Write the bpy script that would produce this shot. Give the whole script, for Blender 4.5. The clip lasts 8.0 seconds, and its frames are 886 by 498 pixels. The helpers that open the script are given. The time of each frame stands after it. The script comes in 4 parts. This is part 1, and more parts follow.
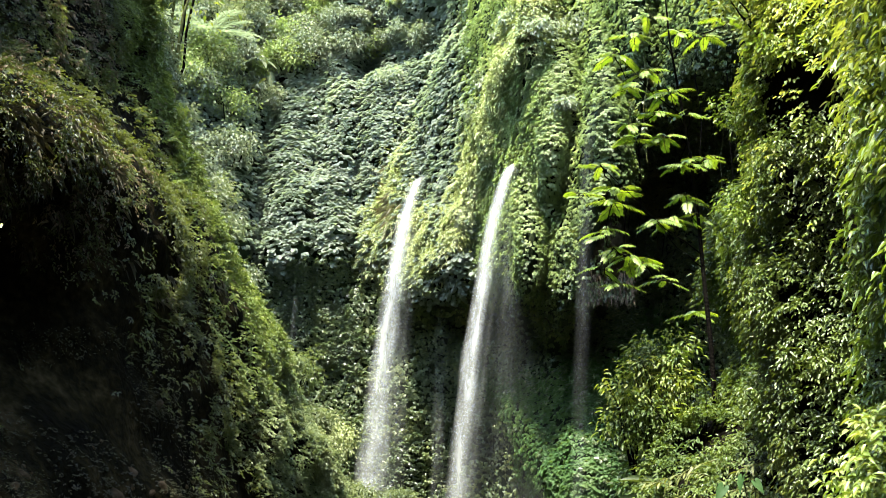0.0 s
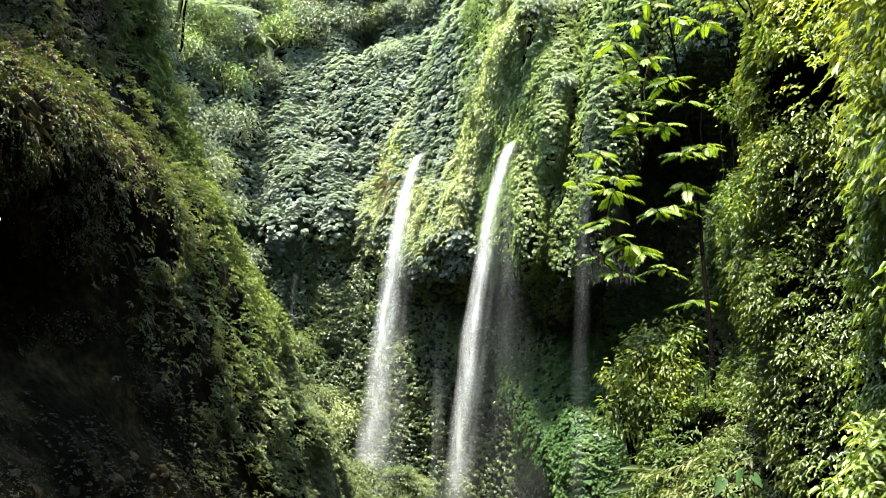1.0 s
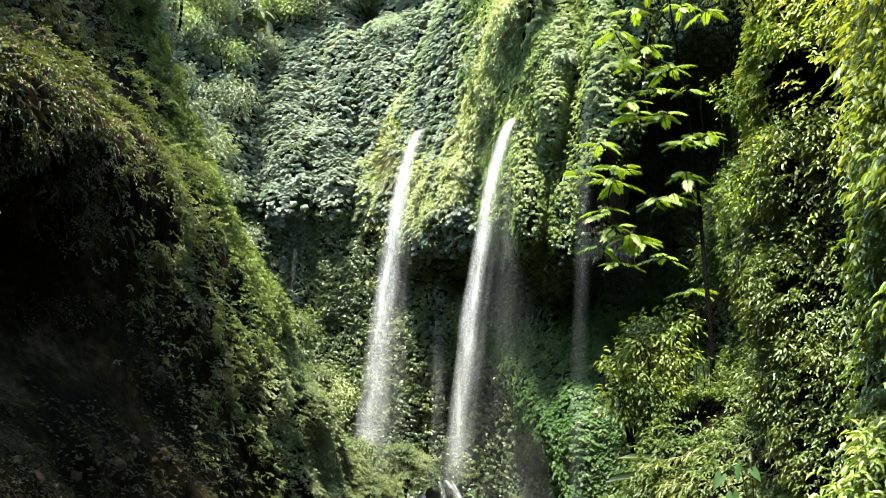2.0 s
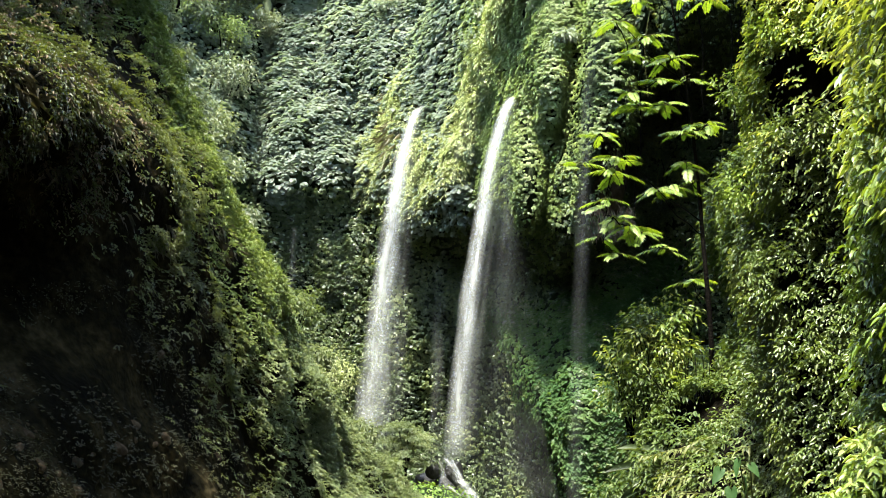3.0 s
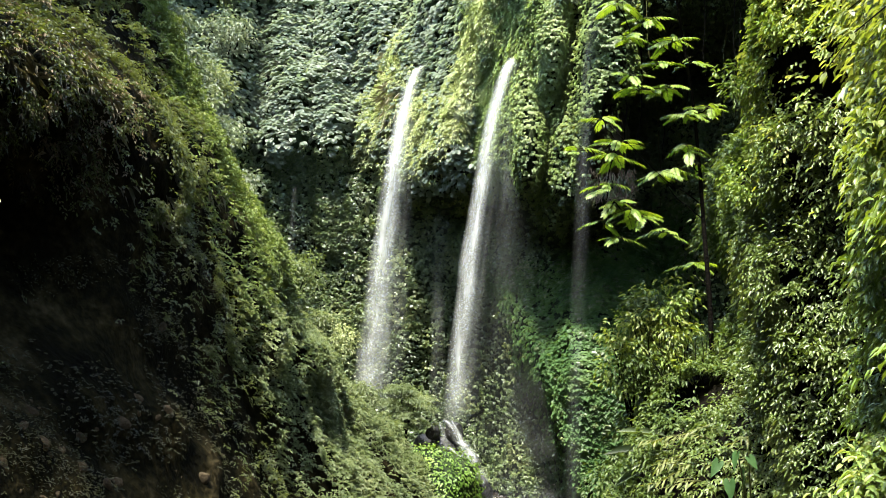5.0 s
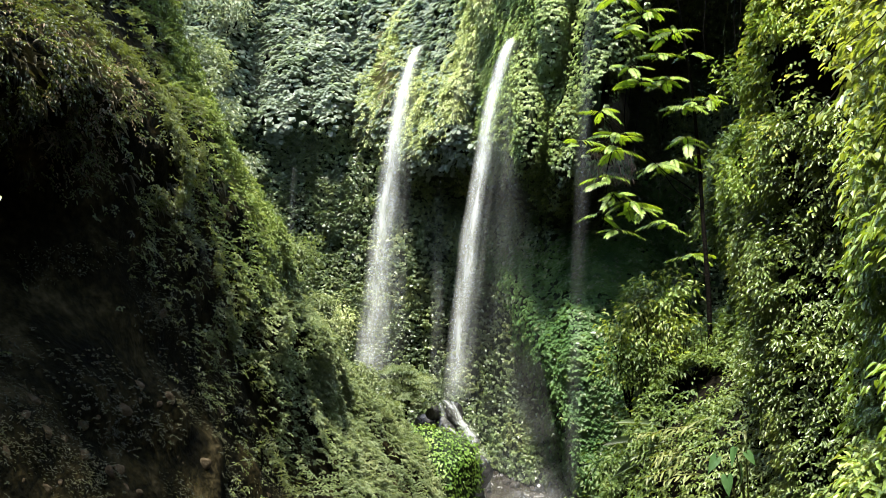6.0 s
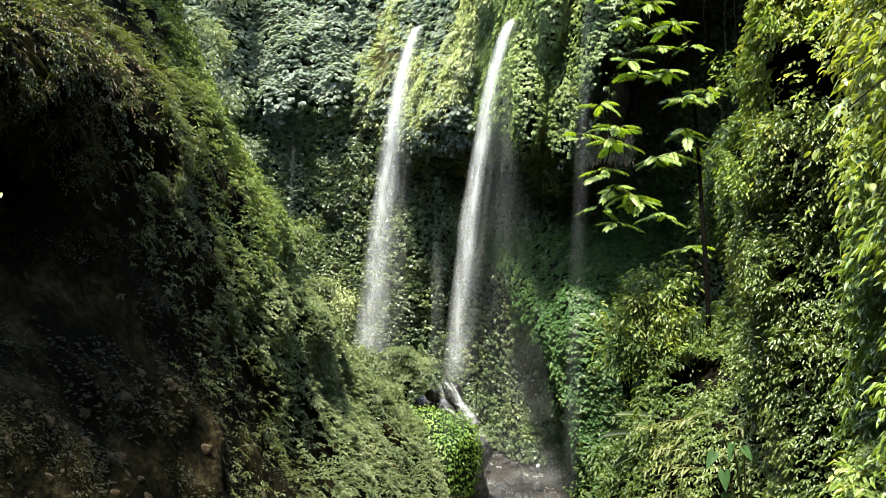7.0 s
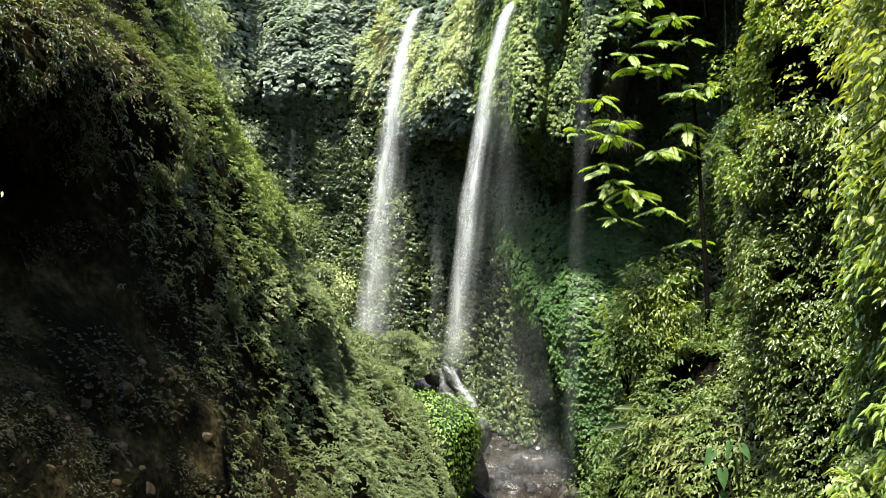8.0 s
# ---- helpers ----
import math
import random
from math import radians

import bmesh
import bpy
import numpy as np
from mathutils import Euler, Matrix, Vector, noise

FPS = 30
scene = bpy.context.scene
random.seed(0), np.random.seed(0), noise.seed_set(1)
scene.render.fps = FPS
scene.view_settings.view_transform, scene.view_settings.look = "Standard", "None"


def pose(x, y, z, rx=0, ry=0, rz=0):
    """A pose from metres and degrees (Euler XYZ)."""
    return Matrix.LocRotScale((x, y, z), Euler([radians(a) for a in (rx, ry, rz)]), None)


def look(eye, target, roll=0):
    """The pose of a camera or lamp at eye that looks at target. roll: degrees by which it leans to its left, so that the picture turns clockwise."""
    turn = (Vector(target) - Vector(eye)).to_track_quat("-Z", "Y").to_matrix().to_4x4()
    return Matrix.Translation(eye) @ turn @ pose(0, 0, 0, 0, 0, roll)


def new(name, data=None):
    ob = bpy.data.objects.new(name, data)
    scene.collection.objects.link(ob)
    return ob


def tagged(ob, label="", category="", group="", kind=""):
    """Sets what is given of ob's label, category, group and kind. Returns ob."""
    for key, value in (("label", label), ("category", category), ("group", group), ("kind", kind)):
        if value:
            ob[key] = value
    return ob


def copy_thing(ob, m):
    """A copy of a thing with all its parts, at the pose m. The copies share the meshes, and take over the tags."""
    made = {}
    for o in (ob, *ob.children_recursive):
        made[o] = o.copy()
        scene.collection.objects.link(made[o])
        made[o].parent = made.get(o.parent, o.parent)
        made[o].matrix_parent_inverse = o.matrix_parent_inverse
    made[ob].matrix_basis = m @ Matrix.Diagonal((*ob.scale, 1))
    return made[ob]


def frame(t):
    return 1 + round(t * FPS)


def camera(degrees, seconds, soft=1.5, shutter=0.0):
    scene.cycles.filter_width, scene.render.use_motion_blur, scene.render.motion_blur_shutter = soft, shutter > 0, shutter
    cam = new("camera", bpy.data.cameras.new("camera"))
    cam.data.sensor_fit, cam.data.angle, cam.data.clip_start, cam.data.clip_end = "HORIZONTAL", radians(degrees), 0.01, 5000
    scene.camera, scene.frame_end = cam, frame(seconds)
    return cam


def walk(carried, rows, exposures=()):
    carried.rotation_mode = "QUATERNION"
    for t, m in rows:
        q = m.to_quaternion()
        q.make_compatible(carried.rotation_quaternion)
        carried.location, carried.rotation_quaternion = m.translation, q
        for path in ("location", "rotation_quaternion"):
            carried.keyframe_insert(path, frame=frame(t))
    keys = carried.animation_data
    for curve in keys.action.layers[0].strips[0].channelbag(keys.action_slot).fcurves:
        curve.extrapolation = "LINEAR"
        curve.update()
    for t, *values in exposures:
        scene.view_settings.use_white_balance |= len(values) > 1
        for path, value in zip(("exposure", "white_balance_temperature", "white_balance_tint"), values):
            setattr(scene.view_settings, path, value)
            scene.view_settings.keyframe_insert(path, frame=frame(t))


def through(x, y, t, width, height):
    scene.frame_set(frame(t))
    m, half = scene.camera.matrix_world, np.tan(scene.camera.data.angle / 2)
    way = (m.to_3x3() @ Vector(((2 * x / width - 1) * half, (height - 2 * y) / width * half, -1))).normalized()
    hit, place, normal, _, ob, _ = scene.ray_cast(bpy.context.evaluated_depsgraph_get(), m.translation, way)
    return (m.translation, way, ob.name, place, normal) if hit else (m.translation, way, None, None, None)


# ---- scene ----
cam = camera(42.0, 8.0, soft=0.9)
# The carrier rises two metres and tips down; z = 0 is the pool's water.
PATH = [
    (0, (0.000, -0.000, 15.000), (-0.000, 9.976, 15.698), 0.00),
    (0.5, (0.003, 0.008, 15.129), (0.004, 9.991, 15.705), -0.03),
    (1, (0.008, 0.018, 15.259), (0.008, 10.007, 15.715), -0.05),
    (1.5, (0.005, 0.015, 15.391), (0.006, 10.010, 15.723), -0.07),
    (3, (0.004, 0.013, 15.780), (0.009, 10.013, 15.759), -0.11),
    (3.5, (-0.004, 0.008, 15.906), (0.003, 10.007, 15.777), -0.11),
    (4, (-0.011, 0.003, 16.034), (-0.003, 10.000, 15.798), -0.11),
    (4.5, (-0.011, 0.003, 16.144), (-0.005, 9.997, 15.808), -0.11),
    (6, (-0.009, -0.035, 16.514), (-0.002, 9.943, 15.860), -0.20),
    (6.5, (-0.005, -0.054, 16.636), (0.001, 9.918, 15.880), -0.21),
    (7, (-0.010, -0.074, 16.756), (0.000, 9.890, 15.899), -0.20),
    (7.5, (-0.015, -0.084, 16.881), (-0.002, 9.870, 15.925), -0.20),
    (8, (-0.015, -0.088, 17.000), (-0.002, 9.858, 15.959), -0.21),
]
walk(cam, [(t, look(eye, target, roll)) for t, eye, target, roll in PATH], exposures=[(0.0, 2.90), (4.0, 2.78), (8.0, 2.66)])

# ---- light ----
SUN_WAY = Vector((-0.148, -0.27, 0.95)).normalized()  # towards the sun
world = bpy.data.worlds.new("sky")
scene.world = world
world.use_nodes = True
_wn = world.node_tree.nodes
_sky = _wn.new("ShaderNodeTexSky")
_sky.sky_type, _sky.sun_disc = "NISHITA", False
_sky.sun_elevation = math.asin(SUN_WAY.z)
_sky.sun_rotation = math.atan2(SUN_WAY.x, SUN_WAY.y)
_wn["Background"].inputs["Strength"].default_value = 0.15
world.node_tree.links.new(_sky.outputs["Color"], _wn["Background"].inputs["Color"])
sun = new("sun", bpy.data.lights.new("sun", "SUN"))
sun.data.energy, sun.data.angle, sun.data.color = 3.1, radians(6), (1.0, 0.945, 0.83)
sun.matrix_world = look((0, 30, 90), Vector((0, 30, 90)) - SUN_WAY)


# ---- materials ----
def material(name):
    m = bpy.data.materials.new(name)
    m.use_nodes = True
    n = m.node_tree.nodes
    return m, n, m.node_tree.links, n["Principled BSDF"], n["Material Output"]


def ramp(n, stops):
    r = n.new("ShaderNodeValToRGB")
    e = r.color_ramp.elements
    while len(e) < len(stops):
        e.new(0.5)
    for k, (at, c) in enumerate(stops):
        e[k].position, e[k].color = at, (*c, 1)
    return r


def noise_node(n, l, scale, detail=4.0, stretch=None):
    t = n.new("ShaderNodeTexNoise")
    t.inputs["Scale"].default_value, t.inputs["Detail"].default_value = scale, detail
    co = n.new("ShaderNodeTexCoord")
    if stretch:
        mp = n.new("ShaderNodeMapping")
        mp.inputs["Scale"].default_value = stretch
        l.new(co.outputs["Object"], mp.inputs["Vector"])
        l.new(mp.outputs["Vector"], t.inputs["Vector"])
    else:
        l.new(co.outputs["Object"], t.inputs["Vector"])
    return t


def leaf_material(name, colours, rough=0.45, through=0.35, patch=0.35, single=False, gloss=0.5, tint=(1.9, 1.8, 0.55), vary=0.45):
    """Leaves: a colour of its own for each leaf, drifting in patches, with light through the blade."""
    m, n, l, b, out = material(name)
    if single:
        rnd = n.new("ShaderNodeObjectInfo").outputs["Random"]
    else:
        rnd = n.new("ShaderNodeNewGeometry").outputs["Random Per Island"]
    drift = noise_node(n, l, patch, 3)
    mix = n.new("ShaderNodeMath")
    mix.operation = "MULTIPLY_ADD"
    l.new(drift.outputs["Fac"], mix.inputs[0])
    mix.inputs[1].default_value = 1.5
    half = n.new("ShaderNodeMath")
    half.operation = "MULTIPLY_ADD"
    l.new(rnd, half.inputs[0])
    half.inputs[1].default_value, half.inputs[2].default_value = vary, -0.25 - vary / 2
    l.new(half.outputs[0], mix.inputs[2])
    k = len(colours) - 1
    r = ramp(n, [(i / k, c) for i, c in enumerate(colours)])
    l.new(mix.outputs[0], r.inputs["Fac"])
    l.new(r.outputs["Color"], b.inputs["Base Color"])
    b.inputs["Roughness"].default_value = rough
    b.inputs["Specular IOR Level"].default_value = gloss
    tr = n.new("ShaderNodeBsdfTranslucent")
    warm = n.new("ShaderNodeMix")
    warm.data_type, warm.blend_type = "RGBA", "MULTIPLY"
    warm.inputs["Factor"].default_value = 1.0
    l.new(r.outputs["Color"], warm.inputs["A"])
    warm.inputs["B"].default_value = (*tint, 1)
    l.new(warm.outputs["Result"], tr.inputs["Color"])
    ms = n.new("ShaderNodeMixShader")
    ms.inputs["Fac"].default_value = through
    l.new(b.outputs[0], ms.inputs[1])
    l.new(tr.outputs[0], ms.inputs[2])
    l.new(ms.outputs[0], out.inputs["Surface"])
    return m


def ground_material(name, stops, scale=0.6, rough=0.9, bump=0.5, fine=9.0, wet=0.0):
    m, n, l, b, out = material(name)
    a, f = noise_node(n, l, scale, 6), noise_node(n, l, fine, 6)
    mx = n.new("ShaderNodeMath")
    mx.operation = "MULTIPLY_ADD"
    l.new(f.outputs["Fac"], mx.inputs[0])
    mx.inputs[1].default_value = 0.5
    sh = n.new("ShaderNodeMath")
    sh.operation = "SUBTRACT"
    l.new(a.outputs["Fac"], sh.inputs[0])
    sh.inputs[1].default_value = 0.25
    l.new(sh.outputs[0], mx.inputs[2])
    r = ramp(n, stops)
    l.new(mx.outputs[0], r.inputs["Fac"])
    l.new(r.outputs["Color"], b.inputs["Base Color"])
    b.inputs["Roughness"].default_value = rough
    b.inputs["Specular IOR Level"].default_value = 0.5 if wet else 0.04
    bp = n.new("ShaderNodeBump")
    bp.inputs["Strength"].default_value, bp.inputs["Distance"].default_value = bump, 0.1
    l.new(f.outputs["Fac"], bp.inputs["Height"])
    l.new(bp.outputs["Normal"], b.inputs["Normal"])
    if wet:
        b.inputs["Coat Weight"].default_value, b.inputs["Coat Roughness"].default_value = wet, 0.12
    return m


M_SOIL = ground_material("gap_shade_soil", [(0.25, (0.0018, 0.0015, 0.0010)), (0.5, (0.0042, 0.0037, 0.0023)), (0.8, (0.0120, 0.0099, 0.0059))], bump=1.0, fine=5.0)
M_EARTH = ground_material("shade_darkened_earth", [(0.25, (0.0025, 0.0022, 0.001)), (0.45, (0.006, 0.0054, 0.002)), (0.58, (0.016, 0.013, 0.005)), (0.8, (0.052, 0.041, 0.019))], scale=0.9, bump=1.0, fine=6.0)
M_CLIFF = ground_material("mossy_rock", [(0.25, (0.012, 0.018, 0.009)), (0.5, (0.022, 0.035, 0.014)), (0.8, (0.05, 0.06, 0.03))], scale=0.4, rough=0.8)
M_BED = ground_material("stream_gravel", [(0.2, (0.005, 0.004, 0.003)), (0.5, (0.014, 0.010, 0.008)), (0.8, (0.035, 0.027, 0.022))], scale=0.5, rough=0.6, wet=0.3)
M_STONE = ground_material("wet_stone", [(0.2, (0.003, 0.003, 0.003)), (0.55, (0.008, 0.008, 0.0075)), (0.85, (0.024, 0.022, 0.02))], scale=1.3, rough=0.55, bump=0.9, fine=6.0, wet=0.35)
M_COBBLE = ground_material("brown_cobble", [(0.2, (0.008, 0.007, 0.005)), (0.55, (0.022, 0.018, 0.014)), (0.85, (0.06, 0.05, 0.04))], scale=1.5, rough=0.6, bump=1.0, fine=7.0, wet=0.15)
M_DRYSTONE = ground_material("tan_stone", [(0.2, (0.0250, 0.0190, 0.0110)), (0.55, (0.0650, 0.0500, 0.0300)), (0.85, (0.1100, 0.0900, 0.0575))], scale=1.5, rough=0.85)
M_BARK = ground_material("dark_bark", [(0.2, (0.0020, 0.0019, 0.0015)), (0.6, (0.0045, 0.0040, 0.0030)), (0.85, (0.0100, 0.0090, 0.0065))], scale=4, rough=0.9, fine=30)
M_STEM = ground_material("green_stem", [(0.2, (0.05, 0.05, 0.02)), (0.6, (0.10, 0.11, 0.04)), (0.85, (0.17, 0.17, 0.08))], scale=4, rough=0.7, fine=30)

L_CARPET = leaf_material("carpet_leaf", [(0.101, 0.135, 0.097), (0.157, 0.196, 0.147), (0.218, 0.253, 0.198), (0.297, 0.322, 0.262)], rough=0.46, through=0.46, patch=0.25, gloss=0.33, tint=(1.4, 1.5, 0.9), vary=0.36)
L_RIB = leaf_material("rib_leaf", [(0.0814, 0.1210, 0.0460), (0.1386, 0.1914, 0.0713), (0.2178, 0.2706, 0.1081), (0.3168, 0.3696, 0.1587)], rough=0.42, through=0.42, patch=0.3, gloss=0.45, tint=(1.5, 1.6, 0.75), vary=0.3)
L_LOWER = leaf_material("shade_toned_leaf", [(0.0356, 0.0574, 0.0222), (0.0653, 0.0987, 0.0378), (0.1067, 0.1494, 0.0556), (0.2016, 0.2299, 0.0889)], rough=0.38, through=0.3, patch=0.4, gloss=0.65, vary=0.5)
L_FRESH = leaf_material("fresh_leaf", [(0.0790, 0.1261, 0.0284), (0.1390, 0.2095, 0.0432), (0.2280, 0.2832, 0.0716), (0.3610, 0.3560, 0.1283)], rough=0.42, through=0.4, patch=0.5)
L_GRASS = leaf_material("grass_blade", [(0.167, 0.212, 0.072), (0.247, 0.290, 0.110), (0.325, 0.364, 0.158), (0.424, 0.448, 0.230)], rough=0.5, through=0.18, patch=0.4, tint=(1.5, 1.6, 0.8))
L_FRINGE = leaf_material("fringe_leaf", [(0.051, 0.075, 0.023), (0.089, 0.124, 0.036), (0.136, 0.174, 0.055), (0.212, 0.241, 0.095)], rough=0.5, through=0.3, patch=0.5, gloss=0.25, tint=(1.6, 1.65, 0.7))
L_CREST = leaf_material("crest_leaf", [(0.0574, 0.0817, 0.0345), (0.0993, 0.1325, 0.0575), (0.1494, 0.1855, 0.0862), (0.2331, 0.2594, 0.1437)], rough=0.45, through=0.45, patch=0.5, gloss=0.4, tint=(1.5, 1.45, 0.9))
L_DRY = leaf_material("dry_blade", [(0.16, 0.15, 0.105), (0.25, 0.235, 0.17), (0.35, 0.335, 0.255)], rough=0.7, through=0.04, patch=0.5)
L_CREEPER = leaf_material("creeper_leaf", [(0.026, 0.062, 0.020), (0.046, 0.097, 0.032), (0.075, 0.135, 0.046), (0.125, 0.18, 0.07)], rough=0.4, through=0.4, patch=0.5, gloss=0.15, vary=0.2)
L_MOSS = leaf_material("moss_leaf", [(0.048, 0.10, 0.012), (0.078, 0.15, 0.018), (0.12, 0.20, 0.03), (0.18, 0.25, 0.05)], rough=0.45, through=0.3, patch=0.8)
L_MIST = leaf_material("pale_shrub_leaf", [(0.092, 0.124, 0.083), (0.151, 0.185, 0.127), (0.216, 0.247, 0.171), (0.324, 0.340, 0.253)], rough=0.55, through=0.25, patch=0.5, gloss=0.3, tint=(1.5, 1.6, 0.8))
L_BROWN = leaf_material("withered_leaf", [(0.09, 0.070, 0.040), (0.15, 0.118, 0.07), (0.24, 0.195, 0.12)], rough=0.6, through=0.2, patch=0.5, gloss=0.2, tint=(1.3, 1.2, 0.9))
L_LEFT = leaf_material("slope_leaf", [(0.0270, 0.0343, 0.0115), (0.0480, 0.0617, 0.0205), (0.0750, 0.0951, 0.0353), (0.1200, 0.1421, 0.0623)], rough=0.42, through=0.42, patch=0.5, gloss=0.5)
L_HERB = leaf_material("shade_toned_herb", [(0.0108, 0.0127, 0.0035), (0.0216, 0.0238, 0.0070), (0.0360, 0.0382, 0.0126), (0.0765, 0.0765, 0.0315)], rough=0.5, through=0.15, patch=0.7, gloss=0.3)
L_VINE = leaf_material("vine_leaf", [(0.058, 0.106, 0.018), (0.111, 0.175, 0.030), (0.182, 0.256, 0.047), (0.312, 0.338, 0.135)], rough=0.36, through=0.26, patch=0.6)
L_LEDGE = leaf_material("ledge_leaf", [(0.0217, 0.0449, 0.0092), (0.0433, 0.0748, 0.0153), (0.0723, 0.1107, 0.0245), (0.1300, 0.1646, 0.0497)], rough=0.5, through=0.3, patch=0.9, gloss=0.35)
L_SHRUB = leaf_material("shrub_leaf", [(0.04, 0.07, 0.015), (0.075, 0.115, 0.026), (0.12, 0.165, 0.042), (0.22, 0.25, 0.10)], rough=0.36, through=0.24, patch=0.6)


# ---- shaping ----
def hashed(ix, iy, iz, seed):
    h = (ix * 374761393 + iy * 668265263 + iz * 2147483647 + seed * 1274126177) & 0xFFFFFFFF
    h = ((h ^ (h >> 13)) * 1274126177) & 0xFFFFFFFF
    return ((h ^ (h >> 16)) & 0xFFFF) / 65535.0


def vnoise(x, y, z, seed=0):
    """Smooth lattice noise from 0 to 1, for whole arrays."""
    x, y, z = np.broadcast_arrays(np.asarray(x, float), np.asarray(y, float), np.asarray(z, float))
    ix, iy, iz = (np.floor(a).astype(np.int64) for a in (x, y, z))
    fx, fy, fz = x - ix, y - iy, z - iz
    fx, fy, fz = (f * f * (3 - 2 * f) for f in (fx, fy, fz))
    out = 0
    for dx in (0, 1):
        for dy in (0, 1):
            for dz in (0, 1):
                w = (fx if dx else 1 - fx) * (fy if dy else 1 - fy) * (fz if dz else 1 - fz)
                out = out + w * hashed(ix + dx, iy + dy, iz + dz, seed)
    return out


def fbm(x, y, z, octaves=4, seed=0):
    out, amp, tot = 0, 1.0, 0
    for k in range(octaves):
        out = out + amp * vnoise(x * 2**k, y * 2**k, z * 2**k, seed + k)
        tot, amp = tot + amp, amp * 0.5
    return out / tot


def step(a, b, v):
    t = np.clip((np.asarray(v, float) - a) / (b - a), 0, 1)
    return t * t * (3 - 2 * t)


def mesh_from(name, verts, faces, mat, smooth=False):
    """One mesh from an array of vertices and an array of triangles or quads."""
    verts, faces = np.asarray(verts, np.float32), np.asarray(faces, np.int32)
    me = bpy.data.meshes.new(name)
    me.vertices.add(len(verts))
    me.vertices.foreach_set("co", verts.ravel())
    me.loops.add(faces.size)
    me.loops.foreach_set("vertex_index", faces.ravel())
    me.polygons.add(len(faces))
    me.polygons.foreach_set("loop_start", np.arange(0, faces.size, faces.shape[1], dtype=np.int32))
    if smooth:
        me.polygons.foreach_set("use_smooth", np.ones(len(faces), bool))
    me.update(calc_edges=True)
    me.materials.append(mat)
    return me


def grid_faces(nu, nv):
    i = np.arange(nu - 1)[:, None] * nv + np.arange(nv - 1)[None]
    return np.stack([i, i + nv, i + nv + 1, i + 1], -1).reshape(-1, 4)


def sheet(name, place, us, vs, mat, parent=None, back=None):
    """A relief: place(u, v) gives x, y, z over the grid us x vs. back: the way in which its mass goes on behind the top edge."""
    u, v = np.meshgrid(us, vs, indexing="ij")
    pts = np.stack(place(u.ravel(), v.ravel()), -1).reshape(len(us), len(vs), 3)
    if back is not None:
        rear = pts[:, -1:] + np.asarray(back, float)
        foot = rear.copy()
        foot[..., 2] = pts[:, :1, 2]
        pts = np.concatenate([pts, pts[:, -1:] + (rear - pts[:, -1:]) * 0.1, rear, foot], 1)
    ob = new(name, mesh_from(name, pts.reshape(-1, 3), grid_faces(pts.shape[0], pts.shape[1]), mat, True))
    ob.parent = parent
    return ob


def unit(a):
    return a / np.maximum(np.linalg.norm(a, axis=-1, keepdims=True), 1e-9)


def on_sheet(place, u, v, side):
    """Points of a relief with their normals; side: a way that the normals lie towards."""
    e = 0.05
    p = np.stack(place(u, v), -1)
    nu = np.stack(place(u + e, v), -1) - p
    nv = np.stack(place(u, v + e), -1) - p
    n = unit(np.cross(nu, nv))
    return p, np.where((n @ np.asarray(side, float))[:, None] < 0, -n, n)


# Blade outlines: (along, across, lift) of the left half's vertices; lift bends the tip down.
def leaves(name, p, n, tip, size, mat, ratio=0.55, fold=0.18, droop=0.2, rows=1):
    """Many leaves in one mesh: p the stalk end, n the upper side, tip the way they point."""
    tip = unit(tip - n * (tip * n).sum(-1, keepdims=True) * 0.6)
    n = unit(n - tip * (n * tip).sum(-1, keepdims=True))
    side = np.cross(tip, n)
    s = np.asarray(size, float)[:, None]
    if rows == 0:
        spec = [(0, 0, 0), (0.45, 0.5, fold), (0.45, -0.5, fold), (1, 0, -droop)]
        tris = [(0, 1, 3), (0, 3, 2)]
    elif rows == 3:
        spec = [(0, 0, 0), (0.28, 0.46, fold), (0.78, 0.40, fold * 0.7 - droop * 0.5), (1, 0, -droop), (0.78, -0.40, fold * 0.7 - droop * 0.5), (0.28, -0.46, fold)]
        tris = [(0, 1, 2), (0, 2, 3), (0, 3, 4), (0, 4, 5)]
    elif rows == 1:
        spec = [(0, 0, 0), (0.42, 0.5, fold), (0.42, -0.5, fold), (1, 0, -droop), (0.45, 0, 0)]
        tris = [(0, 1, 4), (0, 4, 2), (4, 1, 3), (4, 3, 2)]
    else:
        spec = [(0, 0, 0), (0.25, 0.40, fold), (0.25, -0.40, fold), (0.28, 0, 0.02), (0.6, 0.46, fold * 0.6 - droop * 0.3),
                (0.6, -0.46, fold * 0.6 - droop * 0.3), (0.62, 0, -droop * 0.35), (1, 0, -droop)]
        tris = [(0, 1, 3), (0, 3, 2), (1, 4, 6), (1, 6, 3), (3, 6, 5), (3, 5, 2), (4, 7, 6), (6, 7, 5)]
    pts = np.stack([p + s * (a * tip + ratio * b * side + c * n) for a, b, c in spec], 1)
    k = len(spec)
    faces = (np.arange(len(p))[:, None, None] * k + np.array(tris)[None]).reshape(-1, 3)
    return mesh_from(name, pts.reshape(-1, 3), faces, mat)


def stuff(name, me, label, category):
    return tagged(new(name, me), label, category, kind="stuff")


# ---- the gorge ----
def back_lip(x):
    return np.interp(x, [-26, -18, -14, -11, -8, -5, -3, -1, 0.5, 2, 3.2, 4, 5.5, 8, 11, 14, 20],
                     [50, 62, 67.5, 70.5, 71, 70, 67, 65.5, 62.5, 59, 54.5, 51.5, 50, 47, 43, 36, 20])


